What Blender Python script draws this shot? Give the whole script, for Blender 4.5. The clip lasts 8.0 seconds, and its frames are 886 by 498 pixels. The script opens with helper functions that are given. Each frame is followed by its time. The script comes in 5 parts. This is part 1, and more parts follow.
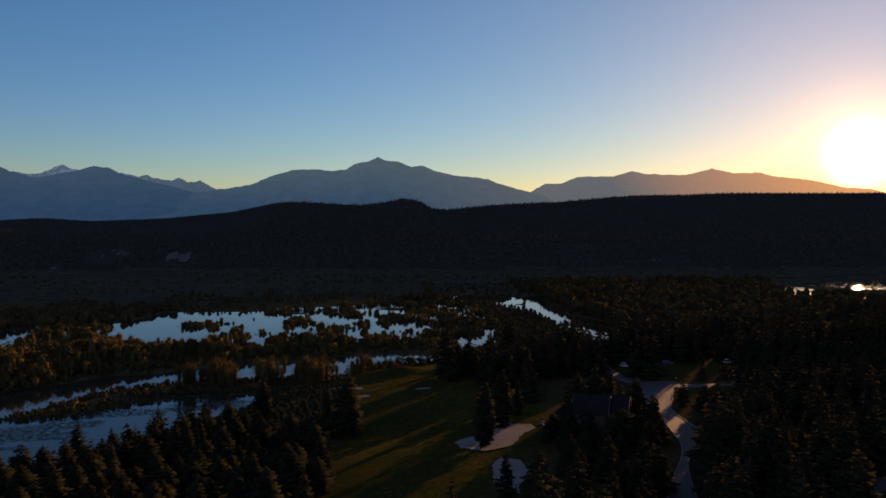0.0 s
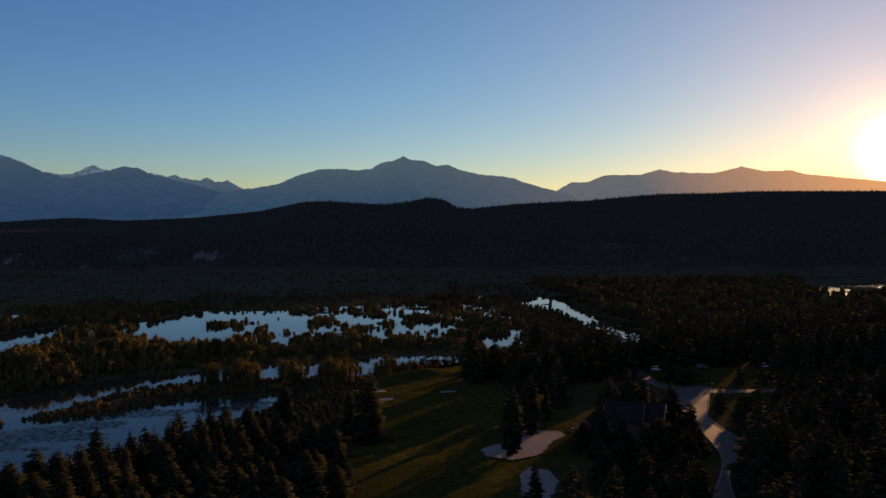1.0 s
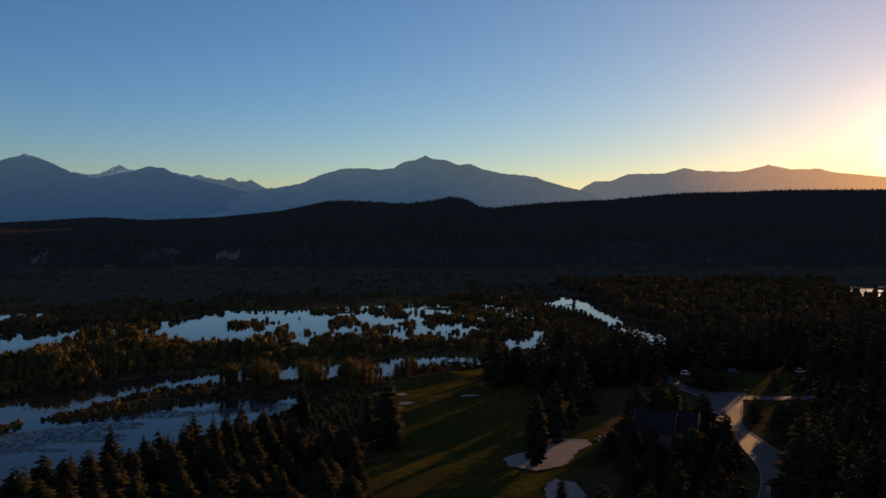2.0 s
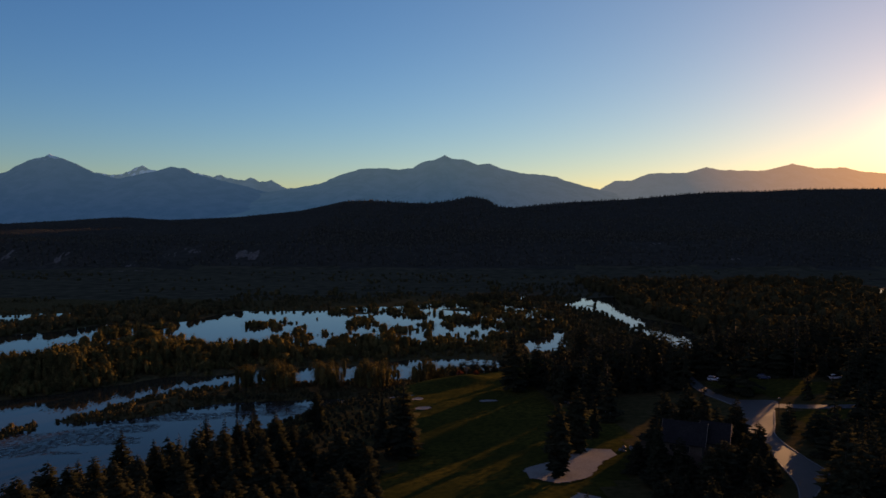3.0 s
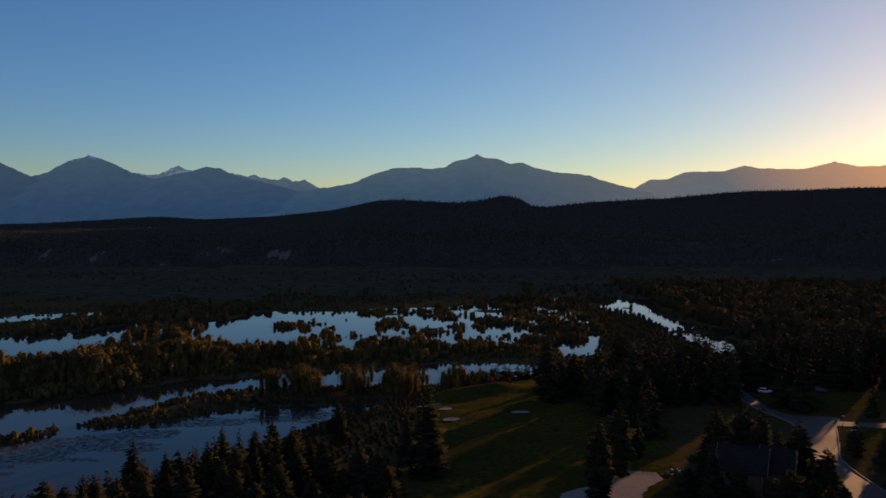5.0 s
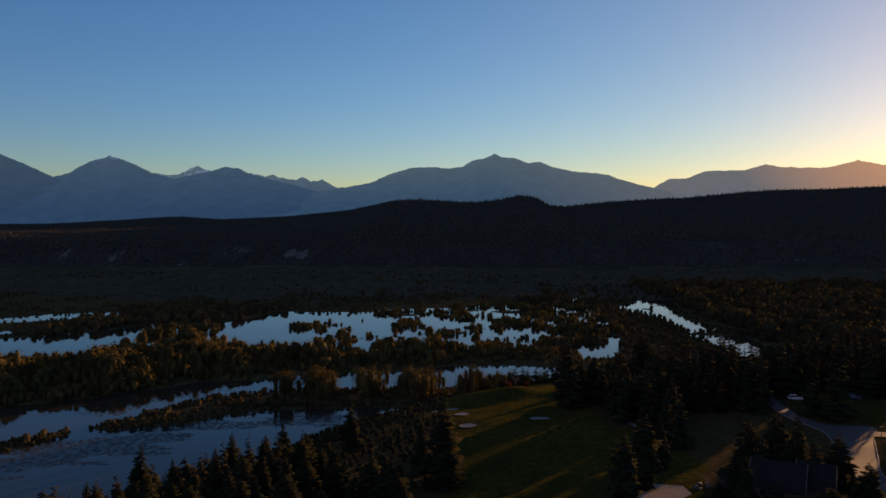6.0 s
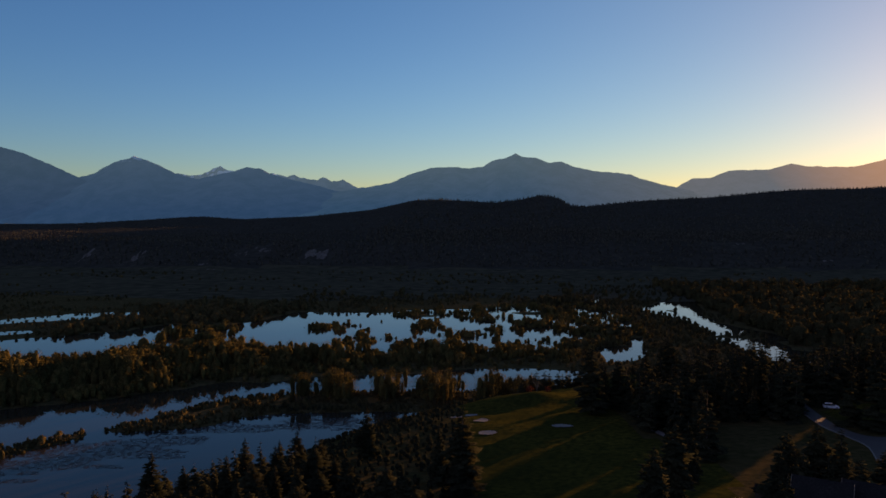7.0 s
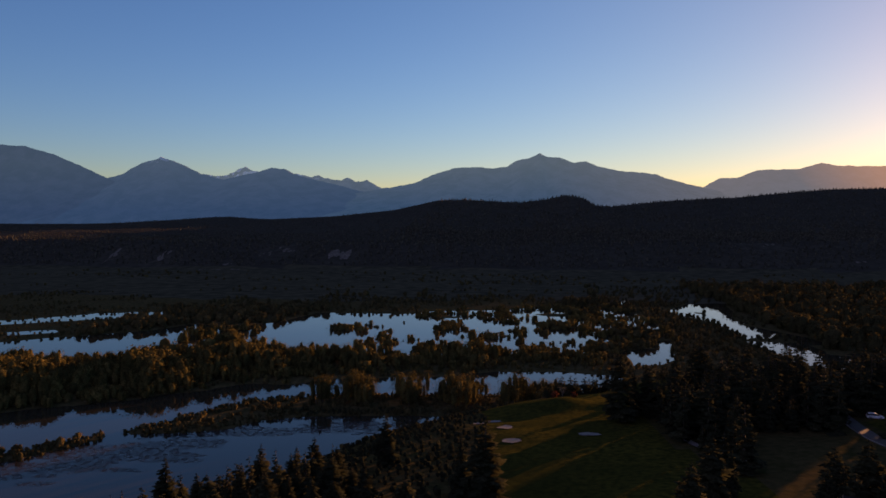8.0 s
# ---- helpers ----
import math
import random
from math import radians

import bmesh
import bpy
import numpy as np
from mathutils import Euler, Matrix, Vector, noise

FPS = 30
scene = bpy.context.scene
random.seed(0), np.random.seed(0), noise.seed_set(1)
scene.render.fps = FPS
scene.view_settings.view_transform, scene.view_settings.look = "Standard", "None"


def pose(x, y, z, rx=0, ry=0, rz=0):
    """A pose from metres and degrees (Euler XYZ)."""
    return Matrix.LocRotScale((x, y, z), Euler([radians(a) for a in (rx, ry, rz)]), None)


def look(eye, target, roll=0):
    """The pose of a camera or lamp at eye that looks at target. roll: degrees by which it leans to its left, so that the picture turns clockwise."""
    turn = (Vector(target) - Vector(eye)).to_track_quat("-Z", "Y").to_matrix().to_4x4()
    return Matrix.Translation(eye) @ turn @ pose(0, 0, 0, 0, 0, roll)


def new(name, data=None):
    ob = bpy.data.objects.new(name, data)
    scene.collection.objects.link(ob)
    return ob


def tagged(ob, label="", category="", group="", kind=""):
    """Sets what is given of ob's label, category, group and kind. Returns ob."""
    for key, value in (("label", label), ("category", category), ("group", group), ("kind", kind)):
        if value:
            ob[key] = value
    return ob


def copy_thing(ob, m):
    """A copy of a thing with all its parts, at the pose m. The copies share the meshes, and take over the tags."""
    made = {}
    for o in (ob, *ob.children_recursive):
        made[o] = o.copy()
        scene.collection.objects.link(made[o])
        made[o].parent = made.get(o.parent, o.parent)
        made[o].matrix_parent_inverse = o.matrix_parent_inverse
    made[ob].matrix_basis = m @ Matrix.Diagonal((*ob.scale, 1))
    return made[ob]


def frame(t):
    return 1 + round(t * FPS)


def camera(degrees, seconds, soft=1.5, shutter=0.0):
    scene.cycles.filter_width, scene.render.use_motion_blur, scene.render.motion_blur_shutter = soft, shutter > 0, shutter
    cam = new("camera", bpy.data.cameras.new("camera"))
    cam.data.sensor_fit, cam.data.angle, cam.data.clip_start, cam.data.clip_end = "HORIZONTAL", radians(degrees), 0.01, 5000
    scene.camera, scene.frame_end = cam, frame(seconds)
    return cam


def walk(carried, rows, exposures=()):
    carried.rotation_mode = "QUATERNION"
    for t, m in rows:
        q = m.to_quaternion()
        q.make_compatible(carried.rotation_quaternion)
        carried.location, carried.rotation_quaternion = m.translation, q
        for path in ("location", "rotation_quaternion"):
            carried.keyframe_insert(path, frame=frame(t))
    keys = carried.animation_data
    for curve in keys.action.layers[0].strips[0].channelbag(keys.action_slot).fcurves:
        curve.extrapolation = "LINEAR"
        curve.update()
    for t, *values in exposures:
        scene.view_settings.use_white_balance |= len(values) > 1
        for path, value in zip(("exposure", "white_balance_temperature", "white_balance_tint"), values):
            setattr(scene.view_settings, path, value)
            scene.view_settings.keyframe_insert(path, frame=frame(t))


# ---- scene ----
cam = camera(63.2, 8.0, 1.6)
PATH = [
    (0, (0.00, 0.00, 94.78), (128.01, 990.90, 53.14), 0.23),
    (0.5, (0.51, 3.91, 94.64), (109.50, 997.04, 52.13), 0.16),
    (1, (1.01, 7.77, 94.54), (94.22, 1002.49, 51.60), 0.14),
    (1.5, (1.50, 11.60, 94.47), (79.09, 1007.64, 50.92), 0.13),
    (3, (2.86, 22.95, 94.40), (38.73, 1021.33, 50.15), 0.09),
    (3.5, (3.26, 26.71, 94.40), (27.10, 1025.45, 50.18), 0.08),
    (4, (3.63, 30.46, 94.42), (16.19, 1029.39, 49.83), 0.07),
    (4.5, (3.95, 34.21, 94.43), (5.99, 1033.20, 49.55), 0.09),
    (6, (4.60, 45.53, 94.44), (-28.66, 1043.93, 48.74), 0.04),
    (6.5, (4.70, 49.35, 94.42), (-42.14, 1047.20, 48.66), 0.04),
    (7, (4.74, 53.19, 94.38), (-56.91, 1050.24, 48.68), 0.04),
    (7.5, (4.69, 57.07, 94.30), (-73.47, 1052.97, 48.55), 0.04),
    (8, (4.57, 61.00, 94.20), (-89.72, 1055.51, 48.83), 0.05),
]
EXPOSURES = [
    (0.0, 0.63, 7950, 24),
    (1.5, 0.66, 7850, 22),
    (3.0, 0.68, 7850, 22),
    (6.6, 0.72, 7900, 23),
    (7.4, 0.78, 8000, 27),
    (8.0, 0.88, 8300, 36),
]
walk(cam, [(t, look(eye, target, roll)) for t, eye, target, roll in PATH], EXPOSURES)

# ---- light: low evening sun, clear sky ----
SUN_AZ, SUN_EL = 37.4, 4.6
sun_dir = Vector((math.sin(radians(SUN_AZ)) * math.cos(radians(SUN_EL)), math.cos(radians(SUN_AZ)) * math.cos(radians(SUN_EL)), math.sin(radians(SUN_EL))))
world = bpy.data.worlds.new("evening_sky")
scene.world = world
world.use_nodes = True
wn, wl = world.node_tree.nodes, world.node_tree.links
wn.clear()
w_out = wn.new("ShaderNodeOutputWorld")
sky = wn.new("ShaderNodeTexSky")
sky.sky_type, sky.sun_disc = "NISHITA", False
sky.sun_elevation, sky.sun_rotation = radians(SUN_EL), radians(SUN_AZ)
sky.altitude, sky.air_density, sky.dust_density, sky.ozone_density = 1200, 1.0, 0.2, 2.75
w_bg = wn.new("ShaderNodeBackground")
w_bg.inputs[1].default_value = 0.095
# clear mountain air: the colours of the sky stand further from grey
grey = wn.new("ShaderNodeRGBToBW")
wl.new(sky.outputs[0], grey.inputs[0])
pure = wn.new("ShaderNodeMix")
pure.data_type, pure.clamp_factor = "RGBA", False
pure.inputs[0].default_value = 1.35
wl.new(grey.outputs[0], pure.inputs[6])
wl.new(sky.outputs[0], pure.inputs[7])
deep = wn.new("ShaderNodeMix")
deep.data_type, deep.blend_type = "RGBA", "MULTIPLY"
deep.inputs[0].default_value = 1.0
deep.inputs[7].default_value = (0.91, 0.955, 1.17, 1)
wl.new(pure.outputs[2], deep.inputs[6])
coord = wn.new("ShaderNodeTexCoord")
dot = wn.new("ShaderNodeVectorMath")
dot.operation = "DOT_PRODUCT"
wl.new(coord.outputs["Generated"], dot.inputs[0])
dot.inputs[1].default_value = sun_dir
pos = wn.new("ShaderNodeMath")
pos.operation = "MAXIMUM"
wl.new(dot.outputs["Value"], pos.inputs[0])
pos.inputs[1].default_value = 0.0
# long path through dusty air reddens the sky round the sun
near_sun = wn.new("ShaderNodeMath")
near_sun.operation = "POWER"
wl.new(pos.outputs[0], near_sun.inputs[0])
near_sun.inputs[1].default_value = 3.0
redden = wn.new("ShaderNodeMix")
redden.data_type, redden.blend_type = "RGBA", "MULTIPLY"
wl.new(near_sun.outputs[0], redden.inputs[0])
wl.new(deep.outputs[2], redden.inputs[6])
redden.inputs[7].default_value = (1.4, 1.08, 0.81, 1)
wl.new(redden.outputs[2], w_bg.inputs[0])
last = w_bg
# the bright disc of the sun with its aureole in the hazy air
for power, strength, tint in ((3500.0, 5.0, (1.0, 0.86, 0.62)), (500.0, 0.5, (1.0, 0.5, 0.17)), (45.0, 0.12, (1.0, 0.42, 0.17)), (9.0, 0.06, (1.0, 0.5, 0.32))):
    p = wn.new("ShaderNodeMath")
    p.operation = "POWER"
    wl.new(pos.outputs[0], p.inputs[0])
    p.inputs[1].default_value = power
    s = wn.new("ShaderNodeMath")
    s.operation = "MULTIPLY"
    wl.new(p.outputs[0], s.inputs[0])
    s.inputs[1].default_value = strength
    b = wn.new("ShaderNodeBackground")
    b.inputs[0].default_value = (*tint, 1)
    wl.new(s.outputs[0], b.inputs[1])
    add = wn.new("ShaderNodeAddShader")
    wl.new(last.outputs[0], add.inputs[0])
    wl.new(b.outputs[0], add.inputs[1])
    last = add
# the rosy counter-glow of the sky opposite the sun
back = wn.new("ShaderNodeVectorMath")
back.operation = "DOT_PRODUCT"
wl.new(coord.outputs["Generated"], back.inputs[0])
back.inputs[1].default_value = (-sun_dir.x, -sun_dir.y, 0.15)
away = wn.new("ShaderNodeMath")
away.operation, away.use_clamp = "MULTIPLY", True
wl.new(back.outputs["Value"], away.inputs[0])
away.inputs[1].default_value = 1.0
rose = wn.new("ShaderNodeMath")
rose.operation = "MULTIPLY"
wl.new(away.outputs[0], rose.inputs[0])
rose.inputs[1].default_value = 0.075
b = wn.new("ShaderNodeBackground")
b.inputs[0].default_value = (1.0, 0.48, 0.38, 1)
wl.new(rose.outputs[0], b.inputs[1])
add = wn.new("ShaderNodeAddShader")
wl.new(last.outputs[0], add.inputs[0])
wl.new(b.outputs[0], add.inputs[1])
wl.new(add.outputs[0], w_out.inputs[0])

sun_data = bpy.data.lights.new("sun", "SUN")
sun_data.energy, sun_data.angle, sun_data.color = 5.0, radians(0.5), (1.0, 0.58, 0.27)
sun = new("sun", sun_data)
sun.matrix_world = look(sun_dir * 100, (0, 0, 0))


# ---- materials ----
def mat(name, rough=0.9, spec=0.3):
    m = bpy.data.materials.new(name)
    m.use_nodes = True
    n, l = m.node_tree.nodes, m.node_tree.links
    b = n["Principled BSDF"]
    b.inputs["Roughness"].default_value = rough
    b.inputs["Specular IOR Level"].default_value = spec
    return m, n, l, b


def mixed(name, colours, scales, rough=0.9, bump=0.0, spec=0.2, bump_scale=None, distance=0.3):
    """A base of three colours mixed by two sizes of noise, in metres of the world, with a bump."""
    m, n, l, b = mat(name, rough, spec)
    geo = n.new("ShaderNodeNewGeometry")
    prev = None
    for k, scale in enumerate(scales):
        t = n.new("ShaderNodeTexNoise")
        t.inputs["Scale"].default_value = 1.0 / scale
        t.inputs["Detail"].default_value = 5
        l.new(geo.outputs["Position"], t.inputs["Vector"])
        r = n.new("ShaderNodeMapRange")
        r.inputs[1].default_value, r.inputs[2].default_value = 0.36, 0.64
        l.new(t.outputs[0], r.inputs[0])
        x = n.new("ShaderNodeMix")
        x.data_type = "RGBA"
        l.new(r.outputs[0], x.inputs[0])
        if prev is None:
            x.inputs[6].default_value = (*colours[0], 1)
        else:
            l.new(prev.outputs[2], x.inputs[6])
        x.inputs[7].default_value = (*colours[k + 1], 1)
        prev = x
    l.new(prev.outputs[2], b.inputs["Base Color"])
    if bump:
        t = n.new("ShaderNodeTexNoise")
        t.inputs["Scale"].default_value = 1.0 / (bump_scale or scales[-1])
        t.inputs["Detail"].default_value = 6
        l.new(geo.outputs["Position"], t.inputs["Vector"])
        u = n.new("ShaderNodeBump")
        u.inputs["Strength"].default_value, u.inputs["Distance"].default_value = bump, distance
        l.new(t.outputs[0], u.inputs["Height"])
        l.new(u.outputs[0], b.inputs["Normal"])
    return m


def foliage(name, dark, light, let_through, grain=1.6):
    """Leaves: a colour of its own for each tree, lighter and darker clumps, some light let through."""
    m, n, l, b = mat(name, 1.0, 0.0)
    info = n.new("ShaderNodeObjectInfo")
    geo = n.new("ShaderNodeNewGeometry")
    t = n.new("ShaderNodeTexNoise")
    t.inputs["Scale"].default_value = 0.09
    t.inputs["Detail"].default_value = 3
    l.new(geo.outputs["Position"], t.inputs["Vector"])
    drift = n.new("ShaderNodeMapRange")
    drift.inputs[1].default_value, drift.inputs[2].default_value = 0.38, 0.66
    drift.inputs[3].default_value, drift.inputs[4].default_value = 0.05, 1.1
    l.new(t.outputs[0], drift.inputs[0])
    a = n.new("ShaderNodeMath")
    a.operation = "MULTIPLY_ADD"
    l.new(info.outputs["Random"], a.inputs[0])
    a.inputs[1].default_value = 0.6
    l.new(geo.outputs["Random Per Island"], a.inputs[2])
    h = n.new("ShaderNodeMath")
    h.operation = "MULTIPLY"
    l.new(a.outputs[0], h.inputs[0])
    l.new(drift.outputs[0], h.inputs[1])
    x = n.new("ShaderNodeMix")
    x.data_type = "RGBA"
    l.new(h.outputs[0], x.inputs[0])
    x.inputs[6].default_value, x.inputs[7].default_value = (*dark, 1), (*light, 1)
    fine = n.new("ShaderNodeTexNoise")
    fine.inputs["Scale"].default_value, fine.inputs["Detail"].default_value = grain, 3
    l.new(geo.outputs["Position"], fine.inputs["Vector"])
    # darker spots in the colour imitate shaded gaps between the leaves
    shade_gap = n.new("ShaderNodeMapRange")
    shade_gap.inputs[1].default_value, shade_gap.inputs[2].default_value = 0.4, 0.6
    shade_gap.inputs[3].default_value, shade_gap.inputs[4].default_value = 0.5, 1.2
    l.new(fine.outputs[0], shade_gap.inputs[0])
    sc = n.new("ShaderNodeVectorMath")
    sc.operation = "SCALE"
    l.new(x.outputs[2], sc.inputs[0])
    l.new(shade_gap.outputs[0], sc.inputs["Scale"])
    l.new(sc.outputs[0], b.inputs["Base Color"])
    bump = n.new("ShaderNodeBump")
    bump.inputs["Strength"].default_value, bump.inputs["Distance"].default_value = 0.25, 0.5 / grain
    l.new(fine.outputs[0], bump.inputs["Height"])
    l.new(bump.outputs[0], b.inputs["Normal"])
    tr = n.new("ShaderNodeBsdfTranslucent")
    l.new(x.outputs[2], tr.inputs[0])
    mx = n.new("ShaderNodeMixShader")
    mx.inputs[0].default_value = let_through
    l.new(b.outputs[0], mx.inputs[1])
    l.new(tr.outputs[0], mx.inputs[2])
    l.new(mx.outputs[0], n["Material Output"].inputs[0])
    return m


def hazy(name, rock, haze_low, haze_high, z0, z1, sunward_glow=None, x0=0.0, x1=1.0, snow_at=None):
    """Distant range: rock and forest, with kilometres of evening haze put in as emission."""
    m, n, l, b = mat(name, 1.0, 0.0)
    geo = n.new("ShaderNodeNewGeometry")
    sep = n.new("ShaderNodeSeparateXYZ")
    l.new(geo.outputs["Position"], sep.inputs[0])

    def ramp(out, lo, hi):
        r = n.new("ShaderNodeMapRange")
        r.inputs[1].default_value, r.inputs[2].default_value = lo, hi
        l.new(out, r.inputs[0])
        return r.outputs[0]

    def blend(f, c0, c1):
        x = n.new("ShaderNodeMix")
        x.data_type = "RGBA"
        l.new(f, x.inputs[0])
        for c, i in ((c0, 6), (c1, 7)):
            if isinstance(c, tuple):
                x.inputs[i].default_value = (*c, 1)
            else:
                l.new(c, x.inputs[i])
        return x.outputs[2]

    # haze painted as emitted colour, blended from foot to crest
    glow = blend(ramp(sep.outputs[2], z0, z1), haze_low, haze_high)
    # brighter air towards the sun, also painted into the emission, along x
    if sunward_glow:
        glow = blend(ramp(sep.outputs[0], x0, x1), glow, sunward_glow)
    t = n.new("ShaderNodeTexNoise")
    t.inputs["Scale"].default_value, t.inputs["Detail"].default_value = 0.012, 8
    l.new(geo.outputs["Position"], t.inputs["Vector"])
    base = blend(ramp(t.outputs[0], 0.38, 0.62), tuple(c * 0.4 for c in rock), tuple(c * 1.7 for c in rock))
    if snow_at:
        t2 = n.new("ShaderNodeTexNoise")
        t2.inputs["Scale"].default_value, t2.inputs["Detail"].default_value = 0.03, 7
        l.new(geo.outputs["Position"], t2.inputs["Vector"])
        k = n.new("ShaderNodeMath")
        k.operation = "MULTIPLY"
        l.new(ramp(sep.outputs[2], snow_at, snow_at + 35), k.inputs[0])
        l.new(ramp(t2.outputs[0], 0.48, 0.56), k.inputs[1])
        base = blend(k.outputs[0], base, (0.4, 0.42, 0.45))
    l.new(base, b.inputs["Base Color"])
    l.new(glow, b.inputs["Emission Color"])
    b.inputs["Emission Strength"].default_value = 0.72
    return m


M_MARSH = mixed("marsh_grass", ((0.0578, 0.0476, 0.0221), (0.0374, 0.0374, 0.0153), (0.0935, 0.0697, 0.0323)), (23, 3.1), 0.95, 0.6, 0.0)
M_FLOOR = mixed("forest_floor", ((0.048, 0.0384, 0.016), (0.032, 0.032, 0.0112), (0.072, 0.0528, 0.0224)), (17, 2.3), 0.95, 0.6, 0.0)
M_FAIR = mixed("mown_grass", ((0.044, 0.042, 0.01), (0.08, 0.064, 0.013), (0.029, 0.029, 0.008)), (31, 1.7), 0.9, 0.25, 0.0, 0.5, 0.1)
M_PLAIN = mixed("valley_meadow", ((0.052, 0.052, 0.034), (0.036, 0.037, 0.025), (0.08, 0.072, 0.046)), (140, 17), 0.95, 0.2, 0.0, 23, 0.6)
M_ALGAE = mixed("floating_weed", ((0.04, 0.033, 0.03), (0.026, 0.022, 0.02), (0.055, 0.045, 0.04)), (9, 1.1), 0.5, 0.3, 0.2)
_n, _l = M_ALGAE.node_tree.nodes, M_ALGAE.node_tree.links
_g, _t, _r = _n.new("ShaderNodeNewGeometry"), _n.new("ShaderNodeTexNoise"), _n.new("ShaderNodeMapRange")
_t.inputs["Scale"].default_value, _t.inputs["Detail"].default_value = 0.45, 7
_l.new(_g.outputs["Position"], _t.inputs["Vector"])
_r.inputs[1].default_value, _r.inputs[2].default_value = 0.4, 0.62
_l.new(_t.outputs[0], _r.inputs[0])
_x, _c = _n.new("ShaderNodeMixShader"), _n.new("ShaderNodeBsdfTransparent")
_l.new(_r.outputs[0], _x.inputs[0])
_l.new(_c.outputs[0], _x.inputs[1])
_l.new(_n["Principled BSDF"].outputs[0], _x.inputs[2])
_l.new(_x.outputs[0], _n["Material Output"].inputs[0])
M_HILL = mixed("hill_forest", ((0.05, 0.048, 0.038), (0.064, 0.06, 0.047), (0.04, 0.039, 0.032)), (90, 11), 1.0, 0.5, 0.0, 10, 4.0)
M_SAND = mixed("bunker_sand", ((0.21, 0.19, 0.165), (0.17, 0.155, 0.135), (0.25, 0.23, 0.2)), (4, 0.4), 0.95, 0.2, 0.0)
M_ROAD = mixed("asphalt", ((0.058, 0.052, 0.05), (0.044, 0.04, 0.039), (0.072, 0.064, 0.061)), (5, 0.3), 0.85, 0.15, 0.25, 0.08, 0.02)
M_KERB = mixed("kerb_concrete", ((0.17, 0.155, 0.14), (0.13, 0.12, 0.11), (0.21, 0.195, 0.18)), (3, 0.2), 0.9)
M_BLUFF = mixed("pale_clay", ((0.11, 0.095, 0.08), (0.065, 0.056, 0.048), (0.17, 0.15, 0.13)), (14, 3), 0.95, 0.5, 0.0, 5, 2.0)
M_BARK = mixed("bark", ((0.05, 0.04, 0.03), (0.035, 0.027, 0.02), (0.08, 0.062, 0.048)), (1.2, 0.15), 0.95, 0.4)
M_PALE_BARK = mixed("pale_bark", ((0.12, 0.1, 0.08), (0.08, 0.065, 0.05), (0.17, 0.15, 0.12)), (1.4, 0.2), 0.95, 0.3)
# paler, greyer copy of the needles: haze over the hills put into colour
M_FAR_NEEDLE = foliage("haze_paled_needles", (0.058, 0.055, 0.042), (0.088, 0.08, 0.06), 0.0, 0.25)
M_NEEDLE = foliage("needles", (0.022, 0.024, 0.014), (0.036, 0.034, 0.018), 0.0)
M_LEAF = foliage("cottonwood_leaves", (0.06, 0.052, 0.02), (0.16, 0.12, 0.04), 0.24)
M_RIVERWOOD = foliage("riverside_leaves", (0.042, 0.038, 0.018), (0.088, 0.07, 0.03), 0.15)
M_SHRUB = foliage("willow_leaves", (0.052, 0.044, 0.02), (0.11, 0.082, 0.034), 0.12)
M_RED = foliage("reddish_leaves", (0.09, 0.03, 0.02), (0.17, 0.06, 0.03), 0.3)

M_WATER, _n, _l, _b = mat("river_water", 0.03, 0.36)
_b.inputs["Base Color"].default_value = (0.026, 0.023, 0.016, 1)
_b.inputs["IOR"].default_value = 1.333
_g = _n.new("ShaderNodeNewGeometry")
_t = _n.new("ShaderNodeTexNoise")
_t.inputs["Scale"].default_value, _t.inputs["Detail"].default_value = 0.35, 4
_l.new(_g.outputs["Position"], _t.inputs["Vector"])
_u = _n.new("ShaderNodeBump")
_u.inputs["Strength"].default_value, _u.inputs["Distance"].default_value = 0.05, 0.12
_l.new(_t.outputs[0], _u.inputs["Height"])
_l.new(_u.outputs[0], _b.inputs["Normal"])


# ---- noise and plan ----
def lattice(ix, iy, seed):
    h = (ix.astype(np.int64) * 374761393 + iy.astype(np.int64) * 668265263 + seed * 1442695041) & 0xFFFFFFFF
    h = ((h ^ (h >> 13)) * 1274126177) & 0xFFFFFFFF
    return ((h ^ (h >> 16)) & 0xFFFF) / 65535.0


def vnoise(x, y, seed=0):
    ix, iy = np.floor(x), np.floor(y)
    fx, fy = x - ix, y - iy
    fx, fy = fx * fx * (3 - 2 * fx), fy * fy * (3 - 2 * fy)
    a, b = lattice(ix, iy, seed), lattice(ix + 1, iy, seed)
    c, d = lattice(ix, iy + 1, seed), lattice(ix + 1, iy + 1, seed)
    return (a * (1 - fx) + b * fx) * (1 - fy) + (c * (1 - fx) + d * fx) * fy


def fbm(x, y, size, octaves=4, seed=0):
    """Noise from -1 to 1 whose largest forms are size metres wide."""
    total, amp, whole = 0.0, 1.0, 0.0
    x, y = np.asarray(x, float), np.asarray(y, float)
    for k in range(octaves):
        total = total + amp * (2 * vnoise(x * 2**k / size + 7.3 * k, y * 2**k / size - 3.1 * k, seed + k) - 1)
        whole, amp = whole + amp, amp * 0.5
    return total / whole


